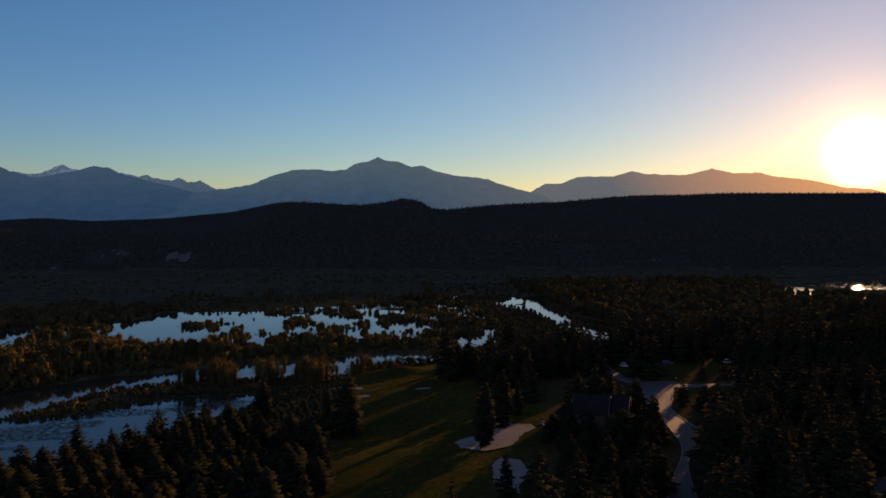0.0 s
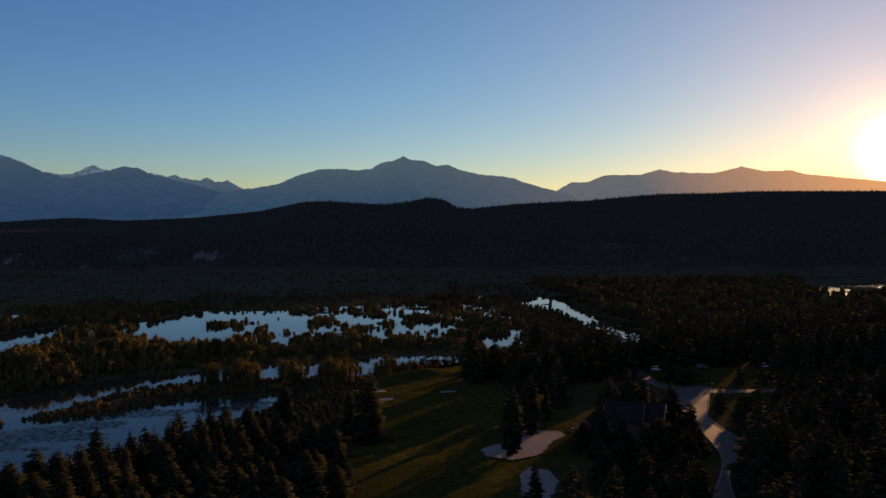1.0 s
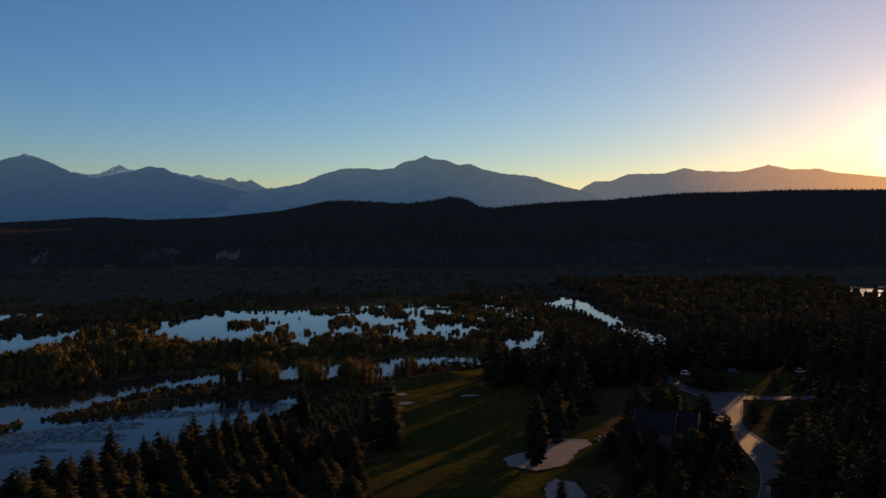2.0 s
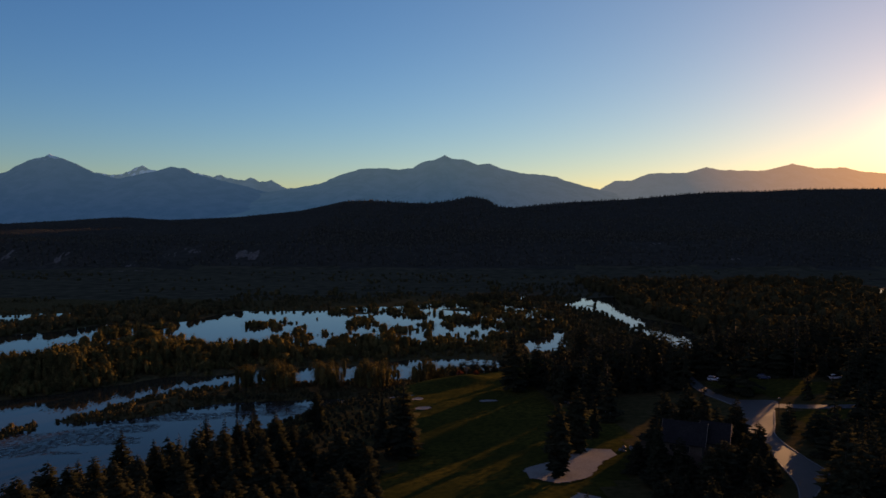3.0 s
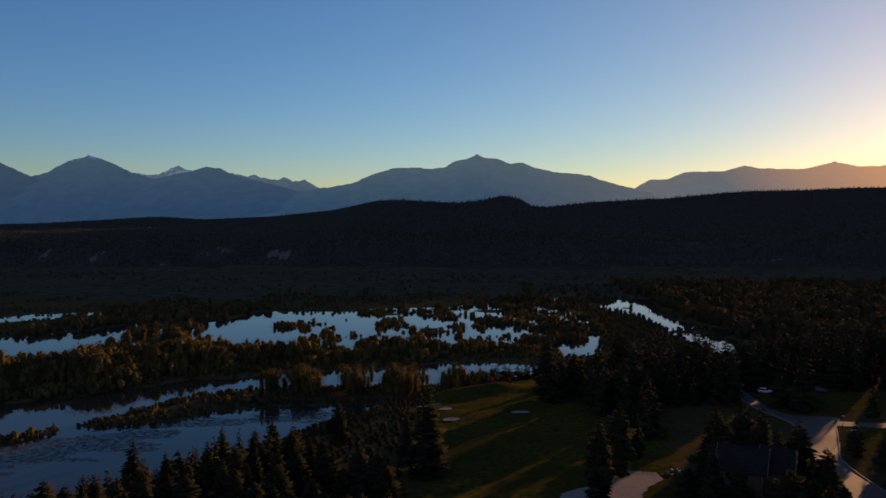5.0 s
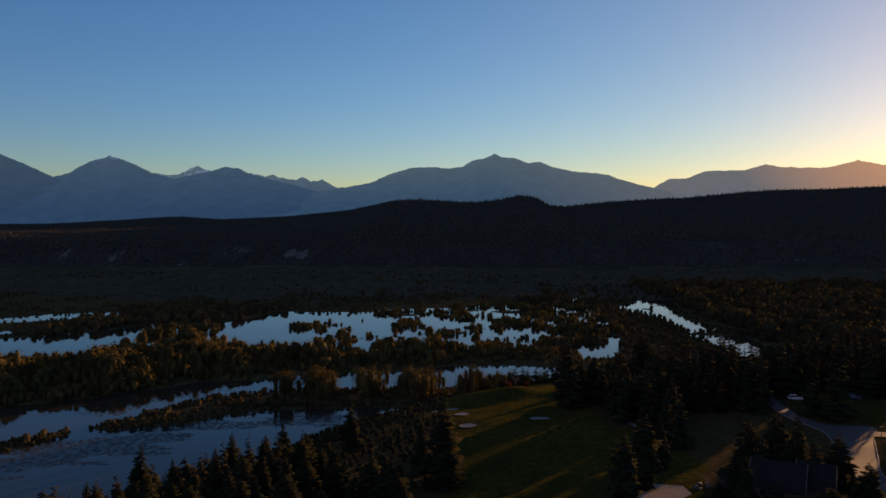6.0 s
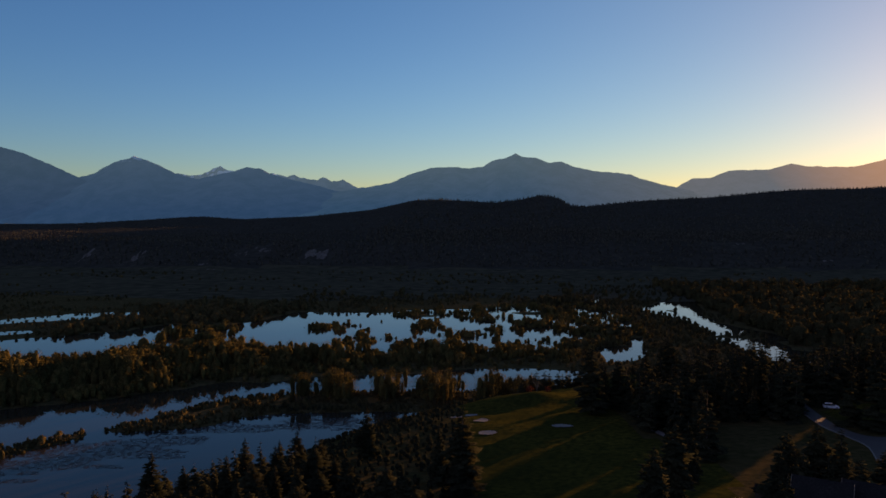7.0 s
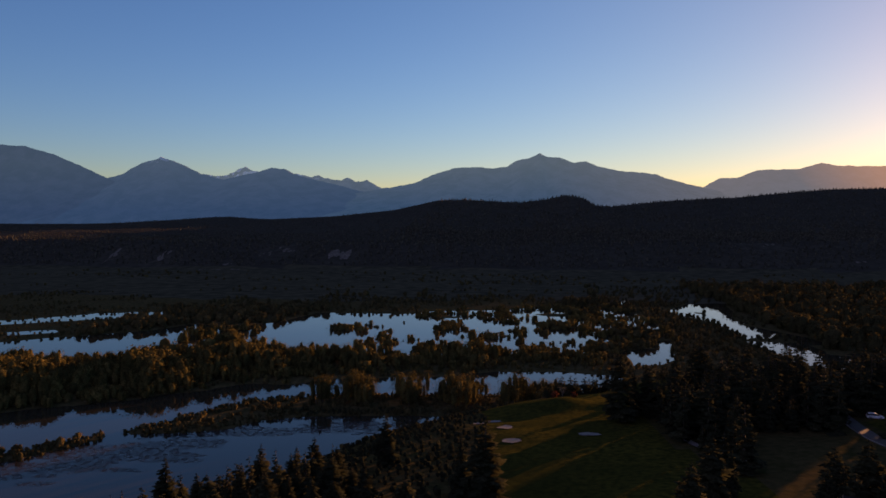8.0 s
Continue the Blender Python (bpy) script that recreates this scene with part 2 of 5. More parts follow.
def signed(x, y, poly):
    """Distance to the outline of a polygon, negative inside."""
    x, y = np.asarray(x, float), np.asarray(y, float)
    best, inside = np.full(x.shape, 1e18), np.zeros(x.shape, bool)
    for (ax, ay), (bx, by) in zip(poly, poly[1:] + poly[:1]):
        dx, dy = bx - ax, by - ay
        t = np.clip(((x - ax) * dx + (y - ay) * dy) / (dx * dx + dy * dy + 1e-9), 0, 1)
        best = np.minimum(best, (x - ax - t * dx) ** 2 + (y - ay - t * dy) ** 2)
        if dy:
            inside ^= ((ay > y) != (by > y)) & (x < ax + (y - ay) / dy * dx)
    return np.where(inside, -1, 1) * np.sqrt(best)


def smooth(t):
    t = np.clip(t, 0, 1)
    return t * t * (3 - 2 * t)


FAR_LAKE = [(-900, 330), (-600, 465), (-373, 562), (-337, 588), (-294, 620), (-268, 664), (-225, 652), (-198, 700), (-183, 745), (-104, 742), (-53, 772),
            (60, 814), (100, 828), (125, 770), (132, 640), (118, 560), (60, 545), (20, 540), (-14, 536), (-70, 532), (-150, 532), (-212, 514),
            (-275, 486), (-340, 458), (-600, 340), (-900, 210)]
NEAR_LAKE = [(-700, 140), (-420, 285), (-300, 342), (-236, 377), (-204, 393), (-184, 410), (-162, 428), (-147, 445), (-95, 465), (-31, 485), (24, 500),
             (64, 494), (76, 465), (50, 440), (0, 420), (-20, 393), (-30, 372), (-46, 350), (-60, 328), (-75, 298), (-93, 271), (-124, 254), (-164, 235),
             (-236, 206), (-400, 110), (-700, 20)]
SPIT = [(-164, 358), (-151, 374), (-139, 396), (-126, 415), (-108, 424), (-60, 434), (-10, 436), (40, 450), (64, 432), (20, 405), (-23, 396), (-50, 395),
        (-89, 389), (-111, 379), (-122, 365), (-142, 357), (-158, 351)]
TONGUE = [(-600, 110), (-300, 252), (-200, 304), (-184, 320), (-166, 347), (-170, 351), (-190, 331), (-215, 312), (-320, 266), (-600, 128)]
SLOUGH = [(-600, 610), (-440, 670), (-404, 716), (-330, 740), (-322, 726), (-371, 682), (-440, 640), (-600, 580)]
SLOUGH_NEAR = [(-480, 575), (-404, 604), (-366, 622), (-356, 604), (-400, 588), (-480, 555)]
RIVER = [(158, 800), (165, 765), (184, 720), (188, 670), (184, 610), (186, 540), (236, 500), (262, 540), (262, 570), (243, 620), (229, 660),
         (216, 690), (207, 740), (224, 800), (232, 864), (194, 852)]
SIDE_ARM = [(606, 996), (620, 974), (626, 930), (609, 880), (584, 836), (566, 826), (556, 848), (572, 880), (560, 896), (586, 958)]
REACH = [(655, 972), (690, 994), (767, 1030), (814, 1024), (1150, 1045), (1150, 895), (732, 905), (700, 915), (676, 945)]
POOL = [(616, 788), (634, 816), (664, 812), (672, 784), (640, 772)]
FAR_CHANNEL = [(660, 1084), (689, 1100), (800, 1126), (924, 1156), (1150, 1180), (1150, 1168), (924, 1142), (800, 1114), (689, 1091)]
POND = [(81, 566), (112, 580), (114, 540), (98, 524), (81, 520)]
CREEK = [(88, 812), (128, 868), (168, 946), (176, 944), (136, 864), (95, 808)]
BENCH = [(-90, -900), (-80, 0), (-76, 100), (-66, 170), (-50, 215), (-30, 262), (-9, 308), (4, 324), (40, 352), (95, 366), (140, 385), (240, 400), (500, 430), (1500, 380), (1500, -900)]
FAIRWAY = [(-7, 90), (-6, 162), (-3, 215), (-1, 255), (-4, 290), (-6, 325), (8, 350), (40, 364), (78, 376), (73, 345), (50, 321), (52, 262),
           (62, 225), (58, 205), (55, 190), (42, 170), (27, 146), (8, 100)]
YARD = [(60, 225), (68, 262), (84, 276), (99, 270), (98, 240), (92, 222), (88, 205), (80, 190), (62, 205)]
VERGE = [(108, 226), (110, 200), (122, 212), (136, 236), (118, 233)]
CLEARING = [(58, 352), (72, 345), (88, 374), (76, 388)]
LAWN = [(112, 288), (125, 300), (150, 262), (140, 246), (118, 252), (110, 270)]


def bench_z(x, y):
    return 35 + 0.07 * (np.clip(x, -60, 260) - 50) - 0.08 * (y - 200)


def water_distance(x, y):
    """Below nought over the open water."""
    wx = x + 7 * fbm(x, y, 34, 3, 5)
    wy = y + 9 * fbm(x, y, 30, 3, 9)
    d = np.full(np.shape(x), 1e9)
    for poly in (FAR_LAKE, NEAR_LAKE, SLOUGH, SLOUGH_NEAR, RIVER, SIDE_ARM, REACH, POOL, FAR_CHANNEL, POND, CREEK):
        d = np.minimum(d, signed(wx, wy, poly))
    sx, sy = x + 3 * fbm(x, y, 18, 2, 15), y + 3 * fbm(x, y, 16, 2, 19)
    for poly in (SPIT, TONGUE):
        d = np.maximum(d, -signed(sx, sy, poly))
    # drowned wood: many small islands in the eastern part of the far lake
    isles = (fbm(x, y, 26, 3, 31) - 0.24) * 26
    isles = np.where((y > 505) & (y < 830) & (signed(x, y, POND) > 3), isles - np.clip(-10 - x, 0, 500) * 0.16 - np.clip(y - 700, 0, 200) * 0.04, -20)
    return np.maximum(d, np.minimum(isles, 6))


RIDGE_A = [(-2600, 60), (-1532, 64), (-1234, 80), (-1054, 92), (-875, 82), (-635, 94), (-414, 116), (-254, 151), (-173, 153), (36, 142), (120, 152), (189, 168), (250, 159), (290, 134), (350, 126), (600, 96), (2600, 60)]
RIDGE_B = [(-400, 60), (200, 110), (404, 134), (638, 158), (895, 170), (1152, 194), (1270, 203), (1481, 206), (1669, 216), (1877, 218), (2600, 225), (4500, 230)]


BLUFFS = [(-309, 1372, 26, 24, 3), (-425, 1392, 22, 26, 5), (-452, 1366, 14, 22, 6), (-470, 1262, 16, 10, 7), (-505, 1250, 30, 8, 9), (-500, 1300, 12, 10, 10), (-640, 1340, 12, 40, 11), (-740, 1350, 10, 40, 12), (470, 1420, 22, 12, 14), (610, 1330, 30, 9, 15)]


def land_z(x, y):
    x, y = np.asarray(x, float), np.asarray(y, float)
    low = np.clip(water_distance(x, y) * 0.22, -1.6, 0.7) + 0.12 * fbm(x, y, 12, 3, 41)
    low = np.where((y > 880) & (x < 300) | (y > 1180), np.maximum(low, 0.5), low)
    f = 1 - smooth(signed(x + 6 * fbm(x, y, 60, 2, 51), y + 6 * fbm(x, y, 60, 2, 52), BENCH) / 78)
    top = bench_z(x, y) + 0.9 * fbm(x, y, 45, 3, 61)
    top = top + 4.2 * np.clip(fbm(x, y, 26, 2, 63), -0.25, 1) * np.exp(-(((x - 15) / 34) ** 2 + ((y - 318) / 34) ** 2))
    green = np.exp(-(((x - 14) / 17) ** 2 + ((y - 322) / 20) ** 2))
    top = top + 2.2 * green + 1.6 * np.exp(-(((x - 33) / 7) ** 2 + ((y - 298) / 5) ** 2)) + 4.0 * np.exp(-(((x - 64) / 14) ** 2 + ((y - 360) / 14) ** 2))
    for mx, my, sx, sy, h in ((14, 361, 12, 5, 1.8), (27, 332, 9, 5, 2.0), (8, 303, 9, 4, 0.9), (6, 262, 7, 3, 0.8), (64, 338, 8, 4, 1.4)):
        top = top + h * np.exp(-(((x - mx) / sx) ** 2 + ((y - my) / sy) ** 2))
    z = low * (1 - f) + top * f
    foot = 1235 + 60 * fbm(x, y, 420, 3, 71) + 0.03 * np.abs(x)
    scarp = smooth((y - foot) / (190 + 70 * fbm(x, y, 260, 2, 73)))
    rough = 10 * fbm(x, y, 300, 5, 75) + 4 * fbm(x, y, 60, 3, 77)
    for ridge, yr, lo in ((RIDGE_A, 2600, 44), (RIDGE_B, 3050, 44)):
        crest = np.interp(x, [p[0] for p in ridge], [p[1] for p in ridge])
        up = np.clip((y - foot - 120) / (yr - foot - 120), 0, 1)
        down = np.clip((y - yr) / 900, 0, 1)
        near = np.clip(np.abs(y - yr) / 500, 0.12, 1)
        hill = np.minimum(lo, crest) + (crest - np.minimum(lo, crest)) * up**1.5 - (crest - 30) * smooth(down)
        z = np.where(y > foot, np.maximum(z, scarp * (hill + rough * near)), z)
    return z


# ---- the ground, one sheet ----
def lines(lo, a, b, hi, step, grow):
    core = list(np.arange(a, b, step))
    up, s = [b], step
    while up[-1] < hi:
        s = min(s * grow, 36)
        up.append(up[-1] + s)
    down, s = [a - step], step
    while down[-1] > lo:
        s = min(s * grow, 36)
        down.append(down[-1] - s)
    return np.array(down[::-1] + core + up)


XS = lines(-3600, -330, 300, 3700, 4.0, 1.08)
YS = lines(-1500, 90, 850, 4300, 4.0, 1.06)
GX, GY = np.meshgrid(XS, YS)
GZ = land_z(GX, GY)


def ground_z(x, y):
    """Height of the ground sheet at one place or at many."""
    i = np.clip(np.searchsorted(XS, x) - 1, 0, len(XS) - 2)
    j = np.clip(np.searchsorted(YS, y) - 1, 0, len(YS) - 2)
    u, v = (x - XS[i]) / (XS[i + 1] - XS[i]), (y - YS[j]) / (YS[j + 1] - YS[j])
    z = (GZ[j, i] * (1 - u) + GZ[j, i + 1] * u) * (1 - v) + (GZ[j + 1, i] * (1 - u) + GZ[j + 1, i + 1] * u) * v
    return float(z) if np.ndim(z) == 0 else z


def sheet(name, X, Y, Z, mats, index=None):
    rows, cols = X.shape
    verts = np.stack([X, Y, Z], -1).reshape(-1, 3)
    a = (np.arange(rows - 1)[:, None] * cols + np.arange(cols - 1)[None]).ravel()
    faces = np.stack([a, a + 1, a + cols + 1, a + cols], -1)
    me = bpy.data.meshes.new(name)
    me.from_pydata(verts.tolist(), [], faces.tolist())
    for m in mats:
        me.materials.append(m)
    if index is not None:
        me.polygons.foreach_set("material_index", index.ravel().astype(np.int32))
    me.polygons.foreach_set("use_smooth", np.ones(len(faces), bool))
    return new(name, me)


cx, cy, cz = (0.25 * (g[:-1, :-1] + g[1:, :-1] + g[:-1, 1:] + g[1:, 1:]) for g in (GX, GY, GZ))
kind = np.zeros(cx.shape, int)
kind[(cz > 5) & (cy < 600)] = 1
kind[(signed(cx, cy, FAIRWAY) < 0) | (signed(cx, cy, CLEARING) < 4) | (signed(cx, cy, VERGE) < 0) | (signed(cx, cy, LAWN) < 0)] = 2
kind[cy > 850 + 40 * fbm(cx, cy, 90, 2, 81)] = 3
kind[(cy > 1100) & (cz > 5)] = 4
tagged(sheet("ground", GX, GY, GZ, [M_MARSH, M_FLOOR, M_FAIR, M_PLAIN, M_HILL], kind), "valley floor of marsh, mown fairway and wooded hills", "ground", kind="structure")
wx, wy = np.meshgrid(np.linspace(-1800, 1800, 2), np.linspace(-700, 1200, 2))
tagged(sheet("water", wx, wy, wx * 0, [M_WATER]), "still river and marsh water mirroring the sky", "water", kind="structure")


# ---- distant mountains ----
def mountain(name, crest, y, depth, seed, material, label, rough=14, base=0):
    xs = np.linspace(crest[0][0], crest[-1][0], 420)
    top = np.interp(xs, [p[0] for p in crest], [p[1] for p in crest])
    top = top + rough * 0.35 * fbm(xs, xs * 0 + y, 90, 4, seed) + rough * 0.3 * fbm(xs, xs * 0 + y, 26, 3, seed + 9)
    v = np.linspace(-0.25, 1, 36)
    X, V = np.meshgrid(xs, v)
    T = np.tile(top, (len(v), 1))
    fall = np.where(V > 0, 1 - np.clip(V, 0, 1) ** 0.85, 1 + 1.6 * V)
    ridges = 1 - np.abs(fbm(X + 0.35 * depth * V, V * depth * 0.5, 330, 5, seed + 3)) * 2
    Z = base + (T - base) * fall + (ridges - 0.55) * (T - base) * 0.30 * np.clip(V, 0, 1) ** 0.7 * (1 - np.clip(V, 0, 1)) ** 0.5
    return tagged(sheet(name, X, y - V * depth, Z, [material]), label, "mountains", kind="structure")


# each range gives off its own haze colour over dark rock
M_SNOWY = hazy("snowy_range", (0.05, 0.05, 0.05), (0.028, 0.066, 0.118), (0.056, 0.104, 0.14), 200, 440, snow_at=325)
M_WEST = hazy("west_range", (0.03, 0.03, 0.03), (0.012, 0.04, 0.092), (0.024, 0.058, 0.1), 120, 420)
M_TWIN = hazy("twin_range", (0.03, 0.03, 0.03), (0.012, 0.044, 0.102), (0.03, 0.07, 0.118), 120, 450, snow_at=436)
M_MASSIF = hazy("massif", (0.035, 0.035, 0.035), (0.015, 0.052, 0.108), (0.045, 0.088, 0.124), 150, 420, sunward_glow=(0.085, 0.11, 0.13), x0=200, x1=1500)
# orange sunset light is put into this range's emission, stronger eastwards
M_EAST = hazy("east_range", (0.03, 0.025, 0.025), (0.085, 0.115, 0.145), (0.1, 0.122, 0.142), 220, 420, sunward_glow=(0.62, 0.33, 0.15), x0=1700, x1=3400)
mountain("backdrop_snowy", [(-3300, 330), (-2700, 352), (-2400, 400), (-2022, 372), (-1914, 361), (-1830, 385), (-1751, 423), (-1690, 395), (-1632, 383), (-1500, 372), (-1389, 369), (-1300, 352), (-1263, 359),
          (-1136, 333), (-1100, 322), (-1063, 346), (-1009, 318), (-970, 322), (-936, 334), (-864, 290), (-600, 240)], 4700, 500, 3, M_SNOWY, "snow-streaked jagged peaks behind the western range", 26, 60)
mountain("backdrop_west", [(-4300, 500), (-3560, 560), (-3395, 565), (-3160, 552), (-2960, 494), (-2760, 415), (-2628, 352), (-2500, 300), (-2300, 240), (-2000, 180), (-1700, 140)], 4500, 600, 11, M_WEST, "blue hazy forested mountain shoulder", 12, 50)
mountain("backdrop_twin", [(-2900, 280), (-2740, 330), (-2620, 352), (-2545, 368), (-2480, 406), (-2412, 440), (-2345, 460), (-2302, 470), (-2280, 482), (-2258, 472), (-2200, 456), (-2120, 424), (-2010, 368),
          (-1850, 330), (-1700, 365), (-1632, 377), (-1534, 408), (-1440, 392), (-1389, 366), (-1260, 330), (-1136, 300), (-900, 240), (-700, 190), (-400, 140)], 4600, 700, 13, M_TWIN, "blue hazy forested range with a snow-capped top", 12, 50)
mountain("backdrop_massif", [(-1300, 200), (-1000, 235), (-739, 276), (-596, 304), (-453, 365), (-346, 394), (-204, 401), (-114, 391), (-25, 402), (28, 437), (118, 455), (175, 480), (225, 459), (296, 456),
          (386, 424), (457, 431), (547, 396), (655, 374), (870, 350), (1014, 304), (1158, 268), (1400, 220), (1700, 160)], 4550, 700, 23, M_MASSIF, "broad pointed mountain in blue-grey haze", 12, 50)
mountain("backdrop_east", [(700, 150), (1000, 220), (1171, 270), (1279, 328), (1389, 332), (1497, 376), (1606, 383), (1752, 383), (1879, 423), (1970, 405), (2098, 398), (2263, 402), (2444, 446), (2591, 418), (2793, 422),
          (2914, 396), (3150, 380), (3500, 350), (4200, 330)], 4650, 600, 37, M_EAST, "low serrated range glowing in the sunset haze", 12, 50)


# ---- mesh helpers ----
def part(name, bm, material, parent, label=""):
    me = bpy.data.meshes.new(name)
    bm.to_mesh(me)
    bm.free()
    me.materials.append(material)
    ob = new(name, me)
    ob.parent = parent
    return tagged(ob, label)


def raw(name, verts, faces, material, parent=None, even=False, normals=None):
    me = bpy.data.meshes.new(name)
    me.from_pydata(verts, [], faces)
    me.materials.append(material)
    if even:
        me.polygons.foreach_set("use_smooth", np.ones(len(faces), bool))
    if normals is not None:
        me.normals_split_custom_set_from_vertices(normals)
    ob = new(name, me)
    if parent:
        ob.parent = parent
    return ob


def fast(name, verts, sizes, loops, mats, index=None, normals=None):
    """A mesh from arrays: vertices, corners of each face, corner indices."""
    me = bpy.data.meshes.new(name)
    me.vertices.add(len(verts))
    me.vertices.foreach_set("co", np.asarray(verts, np.float32).ravel())
    me.loops.add(len(loops))
    me.loops.foreach_set("vertex_index", np.asarray(loops, np.int32))
    me.polygons.add(len(sizes))
    me.polygons.foreach_set("loop_start", np.concatenate([[0], np.cumsum(sizes)[:-1]]).astype(np.int32))
    for m in mats:
        me.materials.append(m)
    if index is not None:
        me.polygons.foreach_set("material_index", np.asarray(index, np.int32))
    me.polygons.foreach_set("use_smooth", np.ones(len(sizes), bool))
    me.update(calc_edges=True)
    if normals is not None:
        me.normals_split_custom_set_from_vertices(normals.tolist())
    return new(name, me)


def turned(normals, c, s):
    """Normals turned about the vertical; c and s are the cosine and sine."""
    return np.stack([normals[:, 0] * c - normals[:, 1] * s, normals[:, 0] * s + normals[:, 1] * c, normals[:, 2]], -1)


def joined(name, shapes, places, rng, bark, leaf, label, category="woods"):
    """Trees past counting as one stuff object; places are x, y, scale."""
    ready = []
    for tv, tf, v, f, nv in shapes:
        faces = tf + [tuple(i + len(tv) for i in q) for q in f]
        ready.append((np.array(tv + v), np.array([len(q) for q in faces]), np.array([i for q in faces for i in q]), np.array([0] * len(tf) + [1] * len(f)), np.array([(0, 0, 0)] * len(tv) + nv)))
    vs, ss, ls, ms, ns, at = [], [], [], [], [], 0
    for x, y, k in places:
        v, size, loop, m, nv = ready[rng.randrange(len(ready))]
        g = rng.uniform(0, 6.28)
        c, s, w = math.cos(g) * k, math.sin(g) * k, rng.uniform(0.9, 1.15) * (1.5 if k < 0.55 else 1.0)
        vs.append(np.stack([x + w * (v[:, 0] * c - v[:, 1] * s), y + w * (v[:, 0] * s + v[:, 1] * c), ground_z(x, y) - 0.1 + v[:, 2] * k], -1))
        ns.append(turned(nv, math.cos(g), math.sin(g)))
        ss.append(size)
        ls.append(loop + at)
        ms.append(m)
        at += len(v)
    ob = fast(name, np.concatenate(vs), np.concatenate(ss), np.concatenate(ls), [bark, leaf], np.concatenate(ms), np.concatenate(ns))
    return tagged(ob, label, category, kind="stuff")


def box(bm, x0, x1, y0, y1, z0, z1, bevel=0.0):
    r = bmesh.ops.create_cube(bm, size=1, matrix=Matrix.Translation(((x0 + x1) / 2, (y0 + y1) / 2, (z0 + z1) / 2)) @ Matrix.Diagonal((x1 - x0, y1 - y0, z1 - z0, 1)))
    if bevel:
        bmesh.ops.bevel(bm, geom=list({e for v in r["verts"] for e in v.link_edges}), offset=bevel, segments=1, affect="EDGES")


def tube(verts, faces, a, b, ra, rb, sides=6):
    """A tapered limb from a to b."""
    a, b = Vector(a), Vector(b)
    d = (b - a).normalized()
    u = d.orthogonal().normalized()
    w = d.cross(u)
    s = len(verts)
    for c, r in ((a, ra), (b, rb)):
        for k in range(sides):
            g = 2 * math.pi * k / sides
            verts.append(tuple(c + r * (math.cos(g) * u + math.sin(g) * w)))
    for k in range(sides):
        faces.append((s + k, s + (k + 1) % sides, s + sides + (k + 1) % sides, s + sides + k))


# ---- trees ----
def conifer_parts(rng, height, radius, bare, whorls, column=False, light=False, full=0.78):
    tv, tf = [], []
    lean = (rng.uniform(-0.2, 0.2), rng.uniform(-0.2, 0.2))
    tube(tv, tf, (0, 0, -0.6), (lean[0] * 0.5, lean[1] * 0.5, height * 0.5), height * 0.018, height * 0.011)
    tube(tv, tf, (lean[0] * 0.5, lean[1] * 0.5, height * 0.5), (lean[0], lean[1], height * 0.98), height * 0.011, 0.02)
    v, f, nv = [], [], []
    z0 = height * bare
    lop = [rng.uniform(0.75, 1.15) for _ in range(7)]
    for i in range(whorls):
        q = i / (whorls - 1)
        z = z0 + (height * 0.985 - z0) * q**0.92
        if column:
            r = radius * min(1, 0.55 + 1.6 * q) * (1 - q**3.2) + 0.15
        else:
            r = radius * (1 - q) ** full * (0.8 + 0.2 * min(1, q * 6)) + 0.12
        n = (5 if light else rng.randint(4, 6)) if q < 0.8 else 4
        for k in range(n):
            g = 2 * math.pi * (k + rng.uniform(-0.3, 0.3)) / n + i * 0.7
            rr = r * rng.uniform(0.58, 1.22) * lop[int(g * 7 / 6.2832) % 7]
            if rng.random() < 0.06:
                rr *= 0.4
            droop = rr * rng.uniform(0.12, 0.42) * (1 - 0.9 * q)
            zb = z + rng.uniform(-1.3, 1.0) * height / whorls * (1 - 0.5 * q)
            d = (math.cos(g), math.sin(g))
            cxx, cyy = lean[0] * q, lean[1] * q
            # a spray of twigs along the branch
            for s0, s1, turn, wide in (((0.0, 1.0, 0.0, 0.34), (0.3, 0.95, 0.6, 0.3), (0.3, 0.95, -0.6, 0.3)) if light else ((0.0, 1.0, 0.0, 0.16), (0.2, 0.72, 0.8, 0.2), (0.2, 0.72, -0.8, 0.2), (0.55, 1.0, 0.5, 0.22), (0.55, 1.0, -0.5, 0.22))):
                ox, oy, oz = cxx + d[0] * rr * s0, cyy + d[1] * rr * s0, zb - droop * s0 * s0
                ln = rr * (s1 - s0) * rng.uniform(0.8, 1.15)
                e = (math.cos(g + turn), math.sin(g + turn))
                p = (-e[1], e[0])
                w = max(0.12, ln * wide * 1.7)
                tz = oz - droop * (s1 * s1 - s0 * s0) + rng.uniform(-0.3, 0.14) * ln
                b = len(v)
                v.append((ox, oy, oz + 0.05))
                v.append((ox + e[0] * ln * 0.55 + p[0] * w, oy + e[1] * ln * 0.55 + p[1] * w, (oz + tz) / 2 - 0.16 * ln))
                v.append((ox + e[0] * ln, oy + e[1] * ln, tz))
                v.append((ox + e[0] * ln * 0.55 - p[0] * w, oy + e[1] * ln * 0.55 - p[1] * w, (oz + tz) / 2 - 0.16 * ln))
                f.append((b, b + 2, b + 1))
                f.append((b, b + 3, b + 2))
                for p in v[b:]:
                    away = Vector((p[0] - cxx, p[1] - cyy, 0)) / max(rr, 0.3)
                    nv.append(tuple((away * 0.7 + Vector((0, 0, 0.8))).normalized()))
    return tv, tf, v, f, nv


